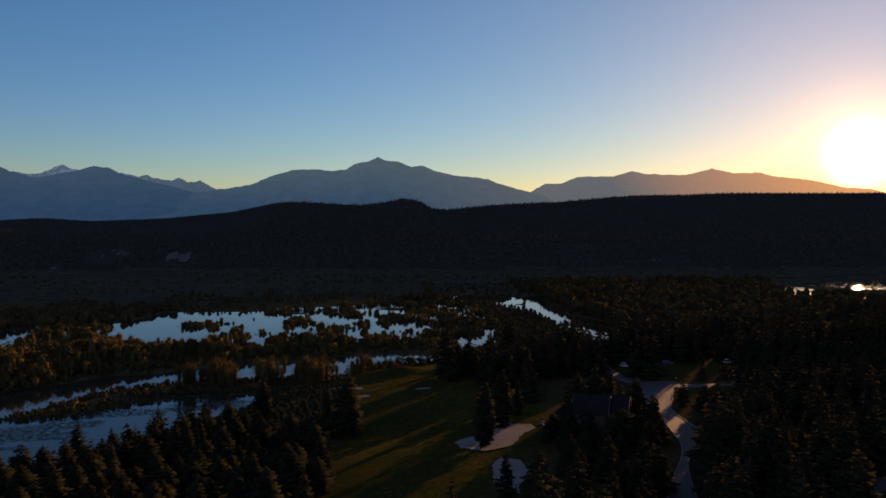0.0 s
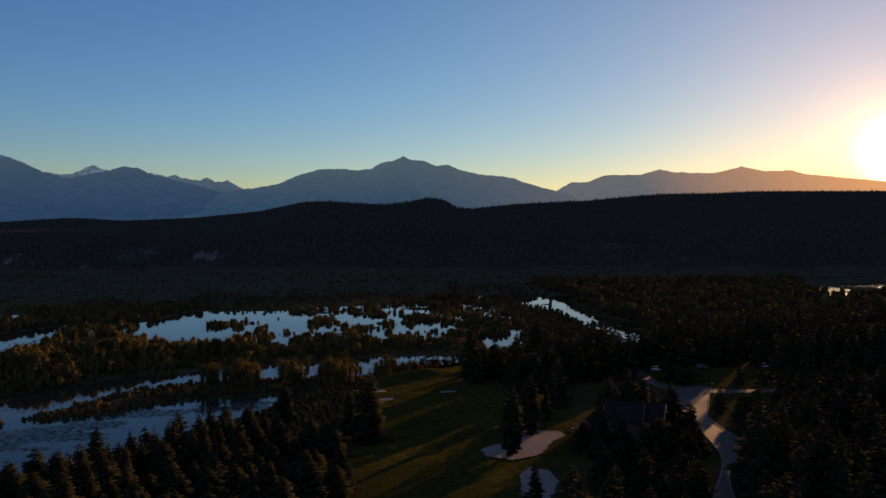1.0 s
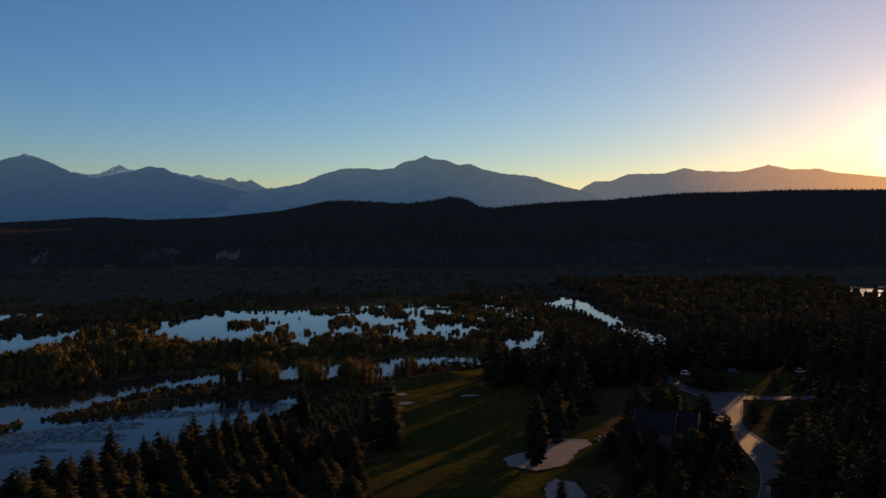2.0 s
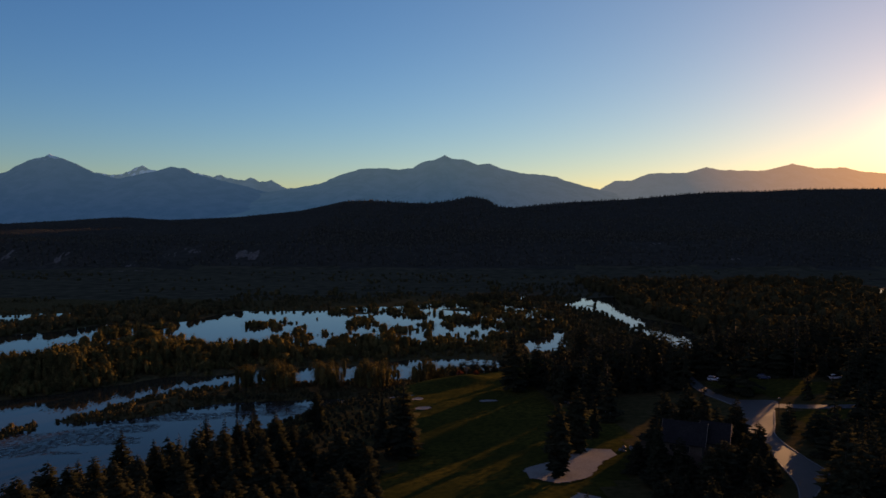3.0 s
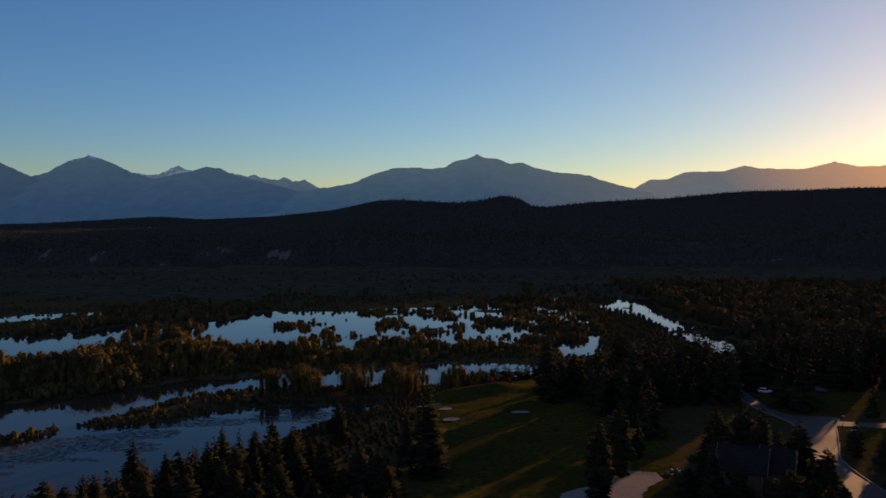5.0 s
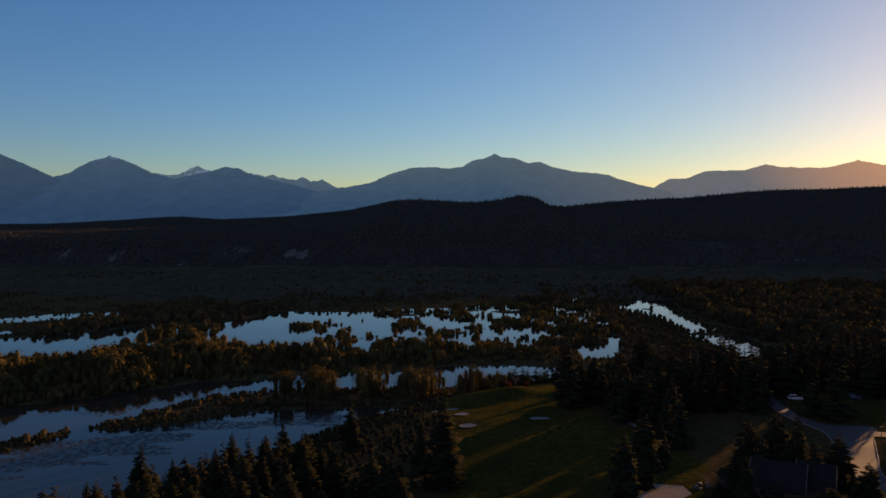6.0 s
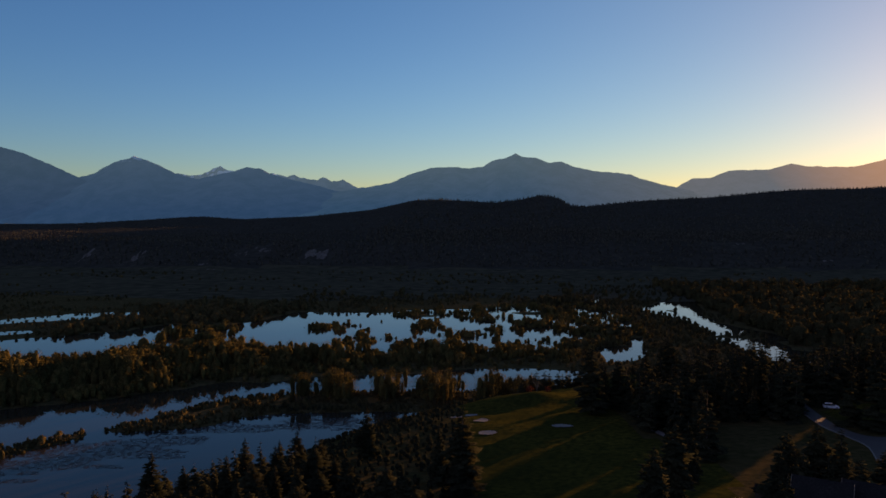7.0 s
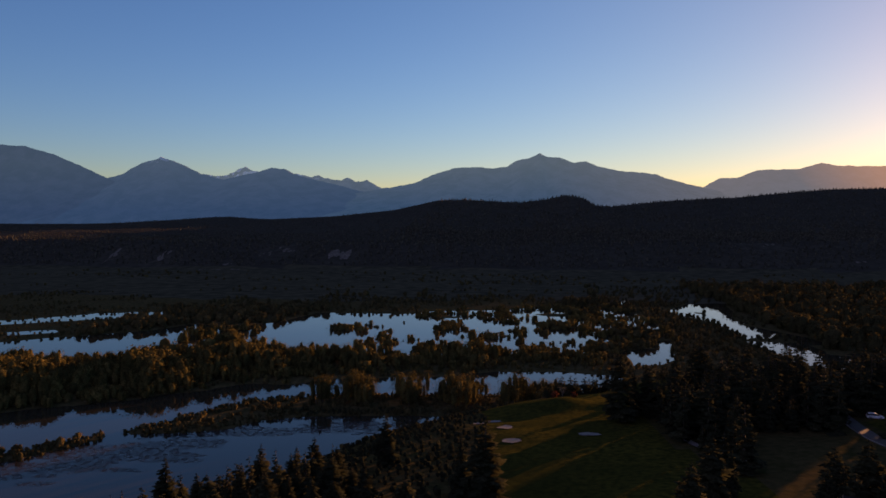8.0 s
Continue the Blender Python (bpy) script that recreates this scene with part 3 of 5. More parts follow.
def crown(v, f, nv, rng, at, base, height, radius, leaves, size, core=0.48, sides=6, rings=5):
    """One stem's crown: an uneven dense inside and loose leaves round it, which face outwards and up."""
    a, b, c = (rng.uniform(0, 6.28) for _ in range(3))

    def reach(q, g):
        swell = math.sqrt(max(0.0, 1 - ((q - 0.46) / 0.56) ** 2))
        return radius * swell * (1 + 0.22 * math.sin(2 * g + a + 3 * q) + 0.2 * math.sin(3 * g + b + 8 * q) + 0.16 * math.sin(5 * g + c - 13 * q))

    def facing(g, q):
        return tuple(Vector((math.cos(g) * 0.9, math.sin(g) * 0.9, 0.35 + 0.9 * q)).normalized())

    first = len(v)
    for k in range(rings):
        q = 0.05 + 0.8 * k / (rings - 1)
        for i in range(sides):
            g = 6.2832 * (i + 0.5 * (k % 2)) / sides
            r = reach(q, g) * core * rng.uniform(0.8, 1.15)
            v.append((at[0] + r * math.cos(g), at[1] + r * math.sin(g), base + (height - base) * q))
            nv.append(facing(g, q))
    for k in range(rings - 1):
        for i in range(sides):
            p, n = first + k * sides + i, first + k * sides + (i + 1) % sides
            f.append((p, n, n + sides, p + sides))
    v.append((at[0], at[1], base + (height - base) * 0.95))
    nv.append((0, 0, 1))
    for i in range(sides):
        f.append((first + (rings - 1) * sides + i, first + (rings - 1) * sides + (i + 1) % sides, len(v) - 1))
    for _ in range(leaves):
        q, g = rng.random() ** 0.8, rng.uniform(0, 6.2832)
        r = reach(q, g) * rng.uniform(0.4, 1.2)
        o = Vector((at[0] + r * math.cos(g), at[1] + r * math.sin(g), base + (height - base) * (q + rng.uniform(-0.02, 0.04))))
        out = Vector(facing(g, q))
        d = (Vector((rng.gauss(0, 1), rng.gauss(0, 1), rng.gauss(0, 1))) + out).normalized()
        u = d.orthogonal().normalized()
        w = d.cross(u)
        m, n = size * rng.uniform(0.5, 1.2), size * rng.uniform(0.8, 1.7)
        corners = (o - u * m, o + w * n, o + u * m)
        k = len(v)
        v.extend(tuple(p) for p in corners)
        nv.extend([tuple(out)] * 3)
        f.append((k, k + 1, k + 2) if (corners[1] - corners[0]).cross(corners[2] - corners[0]).dot(out) > 0 else (k, k + 2, k + 1))


def broadleaf_parts(rng, height, radius, stems, leaves, size, low=0.25, limbs=True):
    """A tree or shrub of one or more stems with a common, uneven crown."""
    tv, tf, v, f, nv = [], [], [], [], []
    for k in range(stems):
        g, away = k * 2.4 + rng.uniform(-0.6, 0.6), radius * rng.uniform(0.3, 0.62) if k else radius * 0.12
        at = (math.cos(g) * away, math.sin(g) * away)
        h = height * (1.0 if k == 0 else rng.uniform(0.6, 0.95))
        root = (at[0] * 0.3, at[1] * 0.3)
        tube(tv, tf, (*root, -0.5), (*at, h * 0.5), height * 0.018, height * 0.01)
        tube(tv, tf, (*at, h * 0.5), (*at, h * 0.94), height * 0.01, 0.02, 4)
        if limbs:
            for i in range(5):
                t, z = g + i * 2.3, h * (0.3 + 0.1 * i)
                tube(tv, tf, (*at, z), (at[0] + math.cos(t) * radius * 0.5, at[1] + math.sin(t) * radius * 0.5, z + h * 0.14), height * 0.005, 0.02, 4)
        crown(v, f, nv, rng, at, h * low, h, radius * rng.uniform(0.5, 0.72), leaves, size, *((0.34, 6, 5) if limbs else (0.5, 5, 4)))
    return tv, tf, v, f, nv


def tree(name, shape, bark, leaf, label, category, group):
    """A tree standing on its own, out of sight until copied: the first copy's model."""
    tv, tf, v, f, nv = shape
    ob = new(name)
    raw("trunk", tv, tf, bark, ob)
    raw("crown", v, f, leaf, ob, True, nv)
    return tagged(ob, label, category, group)


class Wood:
    """Kinds of tree: the first of each kind is the model, the others are its copies."""

    def __init__(self, models):
        self.models, self.used = models, [False] * len(models)

    def plant(self, rng, x, y, scale=1.0, which=None, broad=1.0):
        k = rng.randrange(len(self.models)) if which is None else which
        wide = scale * broad * (1.5 if scale < 0.6 else 1.12)
        m = pose(x, y, ground_z(x, y) - 0.1, 0, 0, rng.uniform(0, 360)) @ Matrix.Diagonal((wide * rng.uniform(0.9, 1.1), wide * rng.uniform(0.9, 1.1), scale, 1))
        if not self.used[k]:
            self.used[k] = True
            self.models[k].matrix_basis = m
            return self.models[k]
        ob = self.models[k]
        keep = ob.scale.copy()
        made = copy_thing(ob, Matrix())
        made.matrix_basis = m
        ob.scale = keep
        return made

    def tidy(self):
        for k, ob in enumerate(self.models):
            if not self.used[k]:
                for child in list(ob.children_recursive):
                    bpy.data.objects.remove(child)
                bpy.data.objects.remove(ob)


rng = random.Random(11)
SPRUCE = [conifer_parts(rng, 18, rng.uniform(3.4, 4.6), rng.uniform(0.03, 0.1), 36) for _ in range(6)]
SPRUCE_LIGHT = [conifer_parts(rng, 18, rng.uniform(3.4, 4.6), rng.uniform(0.03, 0.1), 12, False, True) for _ in range(4)]
PINE = [conifer_parts(rng, 18, rng.uniform(4.4, 5.4), rng.uniform(0.02, 0.06), 34, full=0.6) for _ in range(6)]
PINE_LIGHT = [conifer_parts(rng, 18, rng.uniform(4.4, 5.4), rng.uniform(0.02, 0.06), 13, False, True, 0.6) for _ in range(5)]
COTTON = [broadleaf_parts(rng, 13, rng.uniform(4.6, 6.6), rng.randint(2, 3), 360, 0.24, 0.16) for _ in range(7)]
COTTON_LIGHT = [broadleaf_parts(rng, 13, rng.uniform(6.5, 9.5), rng.randint(2, 3), 92, 0.44, 0.04, False) for _ in range(9)]
WILLOW_LIGHT = [broadleaf_parts(rng, 4.2, rng.uniform(3.0, 4.2), 1, 46, 0.24, 0.02, False) for _ in range(7)]
WILLOW = [broadleaf_parts(rng, 4.2, rng.uniform(2.6, 3.8), 3, 48, 0.22, 0.02, False) for _ in range(5)]
spruces = Wood([tree("spruce_tree", p, M_BARK, M_NEEDLE, "dark green spruce with drooping branches on the wooded bench", "tree", "spruces on the bench") for p in SPRUCE])
pines = Wood([tree("pine_tree", p, M_BARK, M_NEEDLE, "dark bushy pine on the wooded slope above the lake", "tree", "pines on the bench") for p in PINE])
columns = Wood([tree("spruce_tree", conifer_parts(rng, 18, 3.7, 0.06, 42, True), M_BARK, M_NEEDLE, "tall dense dark conifer standing in the sand bunker", "tree", "conifers in the bunker") for _ in range(2)])
cottons = Wood([tree("cottonwood_tree", p, M_BARK, M_LEAF, "olive-gold cottonwood at the edge of the marsh water", "tree", "cottonwoods in the marsh") for p in COTTON])
willows = Wood([tree("willow_shrub", p, M_PALE_BARK, M_SHRUB, "rounded brownish willow shrub rising from the shallow water", "shrub", "willows in the marsh") for p in WILLOW])


# ---- roads ----
ROAD_WEST = [(108, 302), (105, 288), (103, 275), (102, 264), (103, 253), (103, 243), (99, 231), (95, 220), (90, 202), (86, 185), (83, 174), (80, 164), (74, 152), (66, 139), (53, 115), (40, 86)]
ROAD_EAST = [(112, 303), (109, 288), (107, 275), (106, 263), (108, 253), (117, 246), (110.5, 234), (102, 217), (96.5, 206), (94, 195), (92, 182), (90, 169), (82, 160), (73, 147), (59, 112), (46, 85)]
BRANCH = [(103, 241), (112, 240), (122, 233), (140, 226), (170, 220), (230, 214)]
LANE = [(118, 112), (104, 124), (92, 118), (80, 98)]


def spline(points, n):
    """A smooth line of n points through the given ones."""
    pts = [Vector((*p, 0)) for p in points]
    pts = [2 * pts[0] - pts[1]] + pts + [2 * pts[-1] - pts[-2]]
    out = []
    for k in range(n):
        q = k / (n - 1) * (len(pts) - 3)
        i = min(int(q), len(pts) - 4)
        t = q - i
        a, b, c, d = pts[i : i + 4]
        out.append(0.5 * (2 * b + (c - a) * t + (2 * a - 5 * b + 4 * c - d) * t * t + (3 * b - a - 3 * c + d) * t**3))
    return out


def strip(name, line, widths, material, rise, label, category, across=5):
    verts, faces = [], []
    n = len(line)
    for k, p in enumerate(line):
        d = (line[min(k + 1, n - 1)] - line[max(k - 1, 0)]).normalized()
        side = Vector((d.y, -d.x, 0))
        half = np.interp(k / (n - 1), [w[0] for w in widths], [w[1] for w in widths])
        for j in range(across + 1):
            q = p + side * half * (2 * j / across - 1)
            verts.append((q.x, q.y, ground_z(q.x, q.y) + rise))
    for k in range(n - 1):
        for j in range(across):
            a = k * (across + 1) + j
            faces.append((a, a + across + 1, a + across + 2, a + 1))
    return tagged(raw(name, verts, faces, material, None, True), label, category, kind="structure")


west, east = spline(ROAD_WEST, 130), spline(ROAD_EAST, 130)
rows, cols = np.arange(130), np.linspace(0, 1, 9)
X = np.array([[w.x + (e.x - w.x) * q for q in cols] for w, e in zip(west, east)])
Y = np.array([[w.y + (e.y - w.y) * q for q in cols] for w, e in zip(west, east)])
tagged(sheet("road", X, Y, ground_z(X.ravel(), Y.ravel()).reshape(X.shape) + 0.1, [M_ROAD]), "grey asphalt road curving past the houses", "road", kind="structure")
strip("road_branch", spline(BRANCH, 60), [(0, 4.5), (0.2, 2.6), (1, 2.6)], M_ROAD, 0.14, "grey asphalt side road under the trees", "road")
strip("road_lane", spline(LANE, 50), [(0, 4), (0.5, 3), (1, 3)], M_ROAD, 0.1, "grey asphalt drive among the trees", "road")
strip("cart_path", spline([(70, 345), (62, 318), (57, 300), (55, 280), (58, 262), (64, 248)], 60), [(0, 1.1), (1, 1.1)], M_KERB, 0.08, "pale concrete cart path beside the fairway", "path", 3)


# ---- woods ----
ROAD_LINE = [((w.x + e.x) / 2, (w.y + e.y) / 2, (w - e).length / 2) for w, e in zip(west[::2], east[::2])]
BRANCH_LINE = [(p.x, p.y) for p in spline(BRANCH, 40)]
LANE_LINE = [(p.x, p.y) for p in spline(LANE, 30)]


BUNKER_EDGE = [(18, 108), (33, 110), (43, 136), (48, 160), (56, 182), (62, 204), (40, 212), (25, 190)]


# glades along which the low sun reaches road, bunker, fairway and green: how far aside, half width, where they begin
GLADES = [(-54.4, 2.6, 106, 228), (-44.6, 1.8, 96, 200), (-84.2, 1.6, 60, 215), (-103.6, 0.8, 54, 232), (-111.6, 0.8, 48, 246), (-139.2, 1.0, 54, 296),
          (-156.4, 2.0, 66, 342), (-177, 11, 60, 354)]


def glade(x, y):
    """Distance from the edge of the nearest glade, below nought inside."""
    aside = 0.79 * x - 0.61 * y
    d = np.full(np.shape(x), 99.0)
    for at, half, x0, y0 in GLADES:
        d = np.where((x > x0) & (y > y0), np.minimum(d, np.abs(aside - at) - half), d)
    return d


def open_ground(x, y, margin=2.5):
    """True on fairway, yards and roads, where no tree stands."""
    bare = np.zeros(np.shape(x), bool)
    for p in (FAIRWAY, YARD, VERGE, LAWN, CLEARING):
        bare |= signed(x, y, p) < margin - 1
    bare |= signed(x, y, BUNKER_EDGE) < 1
    bare |= glade(x, y) < 0
    for px, py, half in ROAD_LINE:
        bare |= (x - px) ** 2 + (y - py) ** 2 < (half + (margin if py > 150 else 0.5)) ** 2
    for px, py in BRANCH_LINE + LANE_LINE:
        bare |= (x - px) ** 2 + (y - py) ** 2 < (2.2 + margin if py < 168 else 4.5 + margin) ** 2
    return bare


def scatter(rng, x0, x1, y0, y1, count, apart, test):
    """Places at least apart metres from one another for which test, given all places at once, holds."""
    n = count * 12
    X = np.array([rng.uniform(x0, x1) for _ in range(n)])
    Y = np.array([rng.uniform(y0, y1) for _ in range(n)])
    keep = test(X, Y)
    cells, out = {}, []
    for x, y in zip(X[keep].tolist(), Y[keep].tolist()):
        if len(out) >= count:
            break
        i, j = int(x // apart), int(y // apart)
        if any((x - a) ** 2 + (y - b) ** 2 < apart * apart for p in (-1, 0, 1) for q in (-1, 0, 1) for a, b in cells.get((i + p, j + q), ())):
            continue
        cells.setdefault((i, j), []).append((x, y))
        out.append((x, y))
    return out


def some(x, share, seed):
    """True for that share of the places."""
    return lattice(np.floor(x * 37), np.floor(x * 11), seed) < share


LOW_TREES = [(38, 90), (46, 150), (66, 180), (84, 186), (82, 165), (66, 140), (54, 110)]
HOUSE_AT = (65, 178)


def tree_size(rng, x, y):
    """Trees beside a glade stay low."""
    return grown(rng, x, y) * (0.62 if float(glade(x, y)) < 2.5 else 1.0)


def grown(rng, x, y):
    if float(signed(x, y, LOW_TREES)) < 3:
        return rng.uniform(0.35, 0.58)
    if x > 85 and y < 245:
        return rng.uniform(0.5, 0.8)
    if y > 345 and x < 79:
        return rng.uniform(0.3, 0.55)
    if -34 < x < 5 and y > 150:
        return rng.uniform(0.3, 0.62)
    if x < 0:
        return (rng.uniform(0.48, 0.8) if y < 250 else rng.uniform(0.25, 0.6)) if x > -70 else rng.uniform(0.42, 0.68) if x > -90 and y > 180 else rng.uniform(0.5, 0.85)
    if y > 385:
        return rng.uniform(0.3, 0.5)
    if x > 95 and 250 < y < 350:
        return rng.uniform(0.68, 1.08)
    return rng.uniform(0.6, 1.05)


slope = scatter(rng, -190, 30, 80, 350, 470, 4.9, lambda x, y: ~open_ground(x, y) & (ground_z(x, y) > 0.7) & (ground_z(x, y) < 40) & (y < np.interp(-x, [5, 40, 62, 95, 200], [205, 232, 262, 322, 330])) & ((x < -34) | some(x, 0.6, 3)))
slope += scatter(rng, -190, -88, 200, 275, 70, 5.0, lambda x, y: (ground_z(x, y) > 0.5))
bench = scatter(rng, 20, 340, 60, 450, 1750, 4.5, lambda x, y: ~open_ground(x, y) & (ground_z(x, y) > 1.0) & (np.hypot(x - HOUSE_AT[0], y - HOUSE_AT[1]) > 8.5) & (x < 0.8 * y + 15) & (fbm(x, y, 45, 2, 97) < 0.34))
bench += scatter(rng, 72, 140, 284, 330, 90, 3.4, lambda x, y: ~open_ground(x, y))
wooded = sorted(slope + bench, key=lambda p: math.hypot(p[0] - 10, p[1] - 130))
near, rest = wooded[:330], wooded[330:]
counts = [0, 0]
for x, y in near:
    k = 0 if rng.random() < (0.3 if x < 0 else 0.6) else 1
    if counts[k] >= 260:
        k = 1 - k
    counts[k] += 1
    (spruces, pines)[k].plant(rng, x, y, tree_size(rng, x, y), None, 1.3 if x < 0 else 1.0)
half = [rng.random() < 0.45 for _ in rest]
joined("bench_woods", SPRUCE_LIGHT, [(x, y, tree_size(rng, x, y)) for (x, y), h in zip(rest, half) if h], rng, M_BARK, M_NEEDLE, "dense dark spruce woods on the bench")
joined("pine_woods", PINE_LIGHT, [(x, y, tree_size(rng, x, y)) for (x, y), h in zip(rest, half) if not h], rng, M_BARK, M_NEEDLE, "dense dark pine woods on the bench")
# single trees on the golf course
for x, y, s in ((-7, 228, 0.85), (68, 343, 0.85), (52, 219, 0.62), (31, 139, 0.62), (14, 116, 0.62), (47, 311, 0.9), (66, 262, 0.9), (80, 281, 0.95), (97, 303, 0.9)):
    spruces.plant(rng, x, y, s)
# last three, mostly hidden behind the green, are added to streak it with shade
for x, y, s in ((-1, 215, 1.22), (41, 302, 1.4), (66, 333, 0.95), (79, 353, 1.1), (84, 381, 1.05), (58, 389, 0.75), (67, 399, 0.85), (77, 411, 0.85)):
    tagged(spruces.plant(rng, x, y, s, None, 1.3), "big dark spruce standing beside the mown grass")
for x, y, s in ((-87, 243, 1.18), (-73, 231, 0.78), (-66, 257, 0.88), (-62, 232, 0.7), (-50, 235, 0.62), (-49, 253, 0.68), (-40, 240, 0.58), (-57, 262, 0.62), (-84, 208, 0.8), (-112, 232, 0.75), (-30, 258, 0.85)):
    tagged(spruces.plant(rng, x, y, s, None, 1.35), "tall full spruce rising above the slope woods")
for x, y, s in ((58, 170, 0.6), (66, 167, 0.58), (61, 162, 0.6), (72, 170, 0.42), (53, 183, 0.42), (79, 179, 0.6), (55, 172, 0.5)):
    tagged(pines.plant(rng, x, y, s, None, 1.25), "low bushy pine in front of the dark-roofed house")
columns.plant(rng, 35, 184, 1.0, 0)
columns.plant(rng, 43.5, 203, 0.98, 1)
# belt between the lakes, the spit and the drowned wood
belt = scatter(rng, -420, 120, 300, 575, 1250, 3.4, lambda x, y: (ground_z(x, y) > 0.2) & (ground_z(x, y) < 2) & (signed(x, y, SPIT) > 4) & (y < 548) & (y > 415 + 0.5 * np.minimum(0, x + 130)) & ~((x > 70) & (y > 465)))
row = scatter(rng, -118, 64, 402, 452, 74, 3.0, lambda x, y: (signed(x, y, SPIT) < -1) & (y > 408) & (fbm(x, y * 0.4, 22, 2, 35) > -0.08))
drowned = scatter(rng, -150, 160, 540, 830, 760, 3.4, lambda x, y: (signed(x, y, FAR_LAKE) < 3) & (fbm(x, y, 24, 3, 33) > 0.07 + np.clip(-20 - x, 0, 130) * 0.003 - np.clip(x - 40, 0, 90) * 0.002) & (signed(x, y, POND) > 3))
belt = sorted(belt, key=lambda p: p[1])


def set_back(x, y):
    """Low growth at the water's edge, tall trees behind it."""
    return min(1.0, 0.26 + 0.021 * max(0.0, float(signed(x, y, NEAR_LAKE)))) * (1.0 + 0.75 * float(fbm(x, y, 30, 3, 37)))


for x, y in row + belt[:150]:
    cottons.plant(rng, x, y, rng.uniform(0.7, 1.12) * (set_back(x, y) if float(signed(x, y, SPIT)) > 0 else 1.0) * (0.45 if x > 32 else 0.7 if x > 12 else 1.0))
crossing = scatter(rng, -248, -198, 578, 640, 24, 4.0, lambda x, y: fbm(x, y, 20, 2, 39) > -0.1)
joined("cottonwood_belt", COTTON_LIGHT, [(x, y, rng.uniform(0.4, 0.85)) for x, y in crossing] + [(x, y, (rng.uniform(0.42, 0.95) if x > -150 else rng.uniform(0.55, 1.12)) * set_back(x, y) * (0.4 if x > 40 else 0.6 if x > -5 else 1.0)) for x, y in belt[150:]] + [(x, y, rng.uniform(0.22, 0.55)) for x, y in drowned if (x * 7 + y) % 3 < 1.6], rng, M_PALE_BARK, M_LEAF, "olive-gold cottonwood belt between the marsh lakes")
for x, y in scatter(rng, -166, 40, 345, 425, 150, 3.0, lambda x, y: (signed(x, y, SPIT) < 0.5) & (ground_z(x, y) > -0.2)):
    willows.plant(rng, x, y, rng.uniform(0.4, 0.8))
for x, y in scatter(rng, -260, -160, 270, 352, 60, 3.0, lambda x, y: signed(x, y, TONGUE) < 1.0):
    willows.plant(rng, x, y, rng.uniform(0.4, 0.8))
scrub = scatter(rng, -168, 60, 343, 440, 620, 1.9, lambda x, y: (signed(x, y, SPIT) < 1.6) & (signed(x, y, SPIT) > -9))
scrub += scatter(rng, -320, -160, 240, 354, 420, 1.7, lambda x, y: signed(x, y, TONGUE) < 1.6)
slope_scrub = scatter(rng, -100, 6, 212, 400, 950, 2.2, lambda x, y: ~open_ground(x, y, 0.5) & (ground_z(x, y) > 0.3) & (y > np.interp(-x, [5, 40, 62, 100], [200, 222, 245, 300])))
joined("slope_scrub", WILLOW_LIGHT, [(x, y, rng.uniform(0.2, 0.5)) for x, y in slope_scrub], rng, M_BARK, M_NEEDLE, "low dark scrub covering the slope above the lake", "shrubs")
joined("bank_willows", WILLOW_LIGHT, [(x, y, rng.uniform(0.2, 0.45)) for x, y in scrub], rng, M_PALE_BARK, M_RIVERWOOD, "low willow scrub lining the banks of the spit", "shrubs")
joined("drowned_willows", WILLOW_LIGHT, [(x, y, 0.9) for x, y in ((-133, 624), (-128, 639), (-119, 630), (-108, 660), (-89, 688), (-108, 725), (-104, 663))] + [(x, y, rng.uniform(0.4, 0.95)) for x, y in drowned if (x * 7 + y) % 3 >= 1.6], rng, M_PALE_BARK, M_SHRUB, "willow clumps standing in the flooded lake", "shrubs")
for wood in (spruces, pines, columns, cottons, willows):
    wood.tidy()


# ---- far woods, uncountable ----
def far_wood(name, places, leaf, label, conifer, rng, ground=ground_z):
    """Many distant trees as one stuff object, from a few shapes turned and scaled."""
    shapes = []
    for _ in range(8):
        v, f, nv = [], [], []
        if conifer:
            for k in range(2):
                z, r = 0.12 + 0.4 * k, 0.24 * (1 - 0.42 * k)
                for j in range(5 - k):
                    g = j * (1.257 + 0.31 * k) + k * 0.5 + rng.uniform(-0.2, 0.2)
                    rr = r * rng.uniform(0.7, 1.25)
                    b = len(v)
                    v += [(0, 0, z + 0.48), (math.cos(g - 0.6) * rr * 0.9, math.sin(g - 0.6) * rr * 0.9, z - 0.02), (math.cos(g) * rr * 1.2, math.sin(g) * rr * 1.2, z - 0.06), (math.cos(g + 0.6) * rr * 0.9, math.sin(g + 0.6) * rr * 0.9, z - 0.02)]
                    f.append((b, b + 1, b + 2, b + 3))
                    nv += [(0, 0, 0)] * 4
        else:
            crown(v, f, nv, rng, (0, 0), 0.02, 1.0, 0.5, 46, 0.07, 0.6, 5, 4)
        shapes.append((np.array(v), np.array([len(q) for q in f]), np.array([i for q in f for i in q]), np.array(nv)))
    vs, ss, ls, ns, at = [], [], [], [], 0
    for x, y, h, wide in places:
        v, size, loop, nv = shapes[rng.randrange(8)]
        g = rng.uniform(0, 6.28)
        c, s = math.cos(g) * h * wide, math.sin(g) * h * wide
        vs.append(np.stack([x + v[:, 0] * c - v[:, 1] * s, y + v[:, 0] * s + v[:, 1] * c, ground(x, y) - 0.2 + v[:, 2] * h], -1))
        ns.append(turned(nv, math.cos(g), math.sin(g)))
        ss.append(size)
        ls.append(loop + at)
        at += len(v)
    ob = fast(name, np.concatenate(vs), np.concatenate(ss), np.concatenate(ls), [leaf], None, None if conifer else np.concatenate(ns))
    return tagged(ob, label, "woods", kind="stuff")


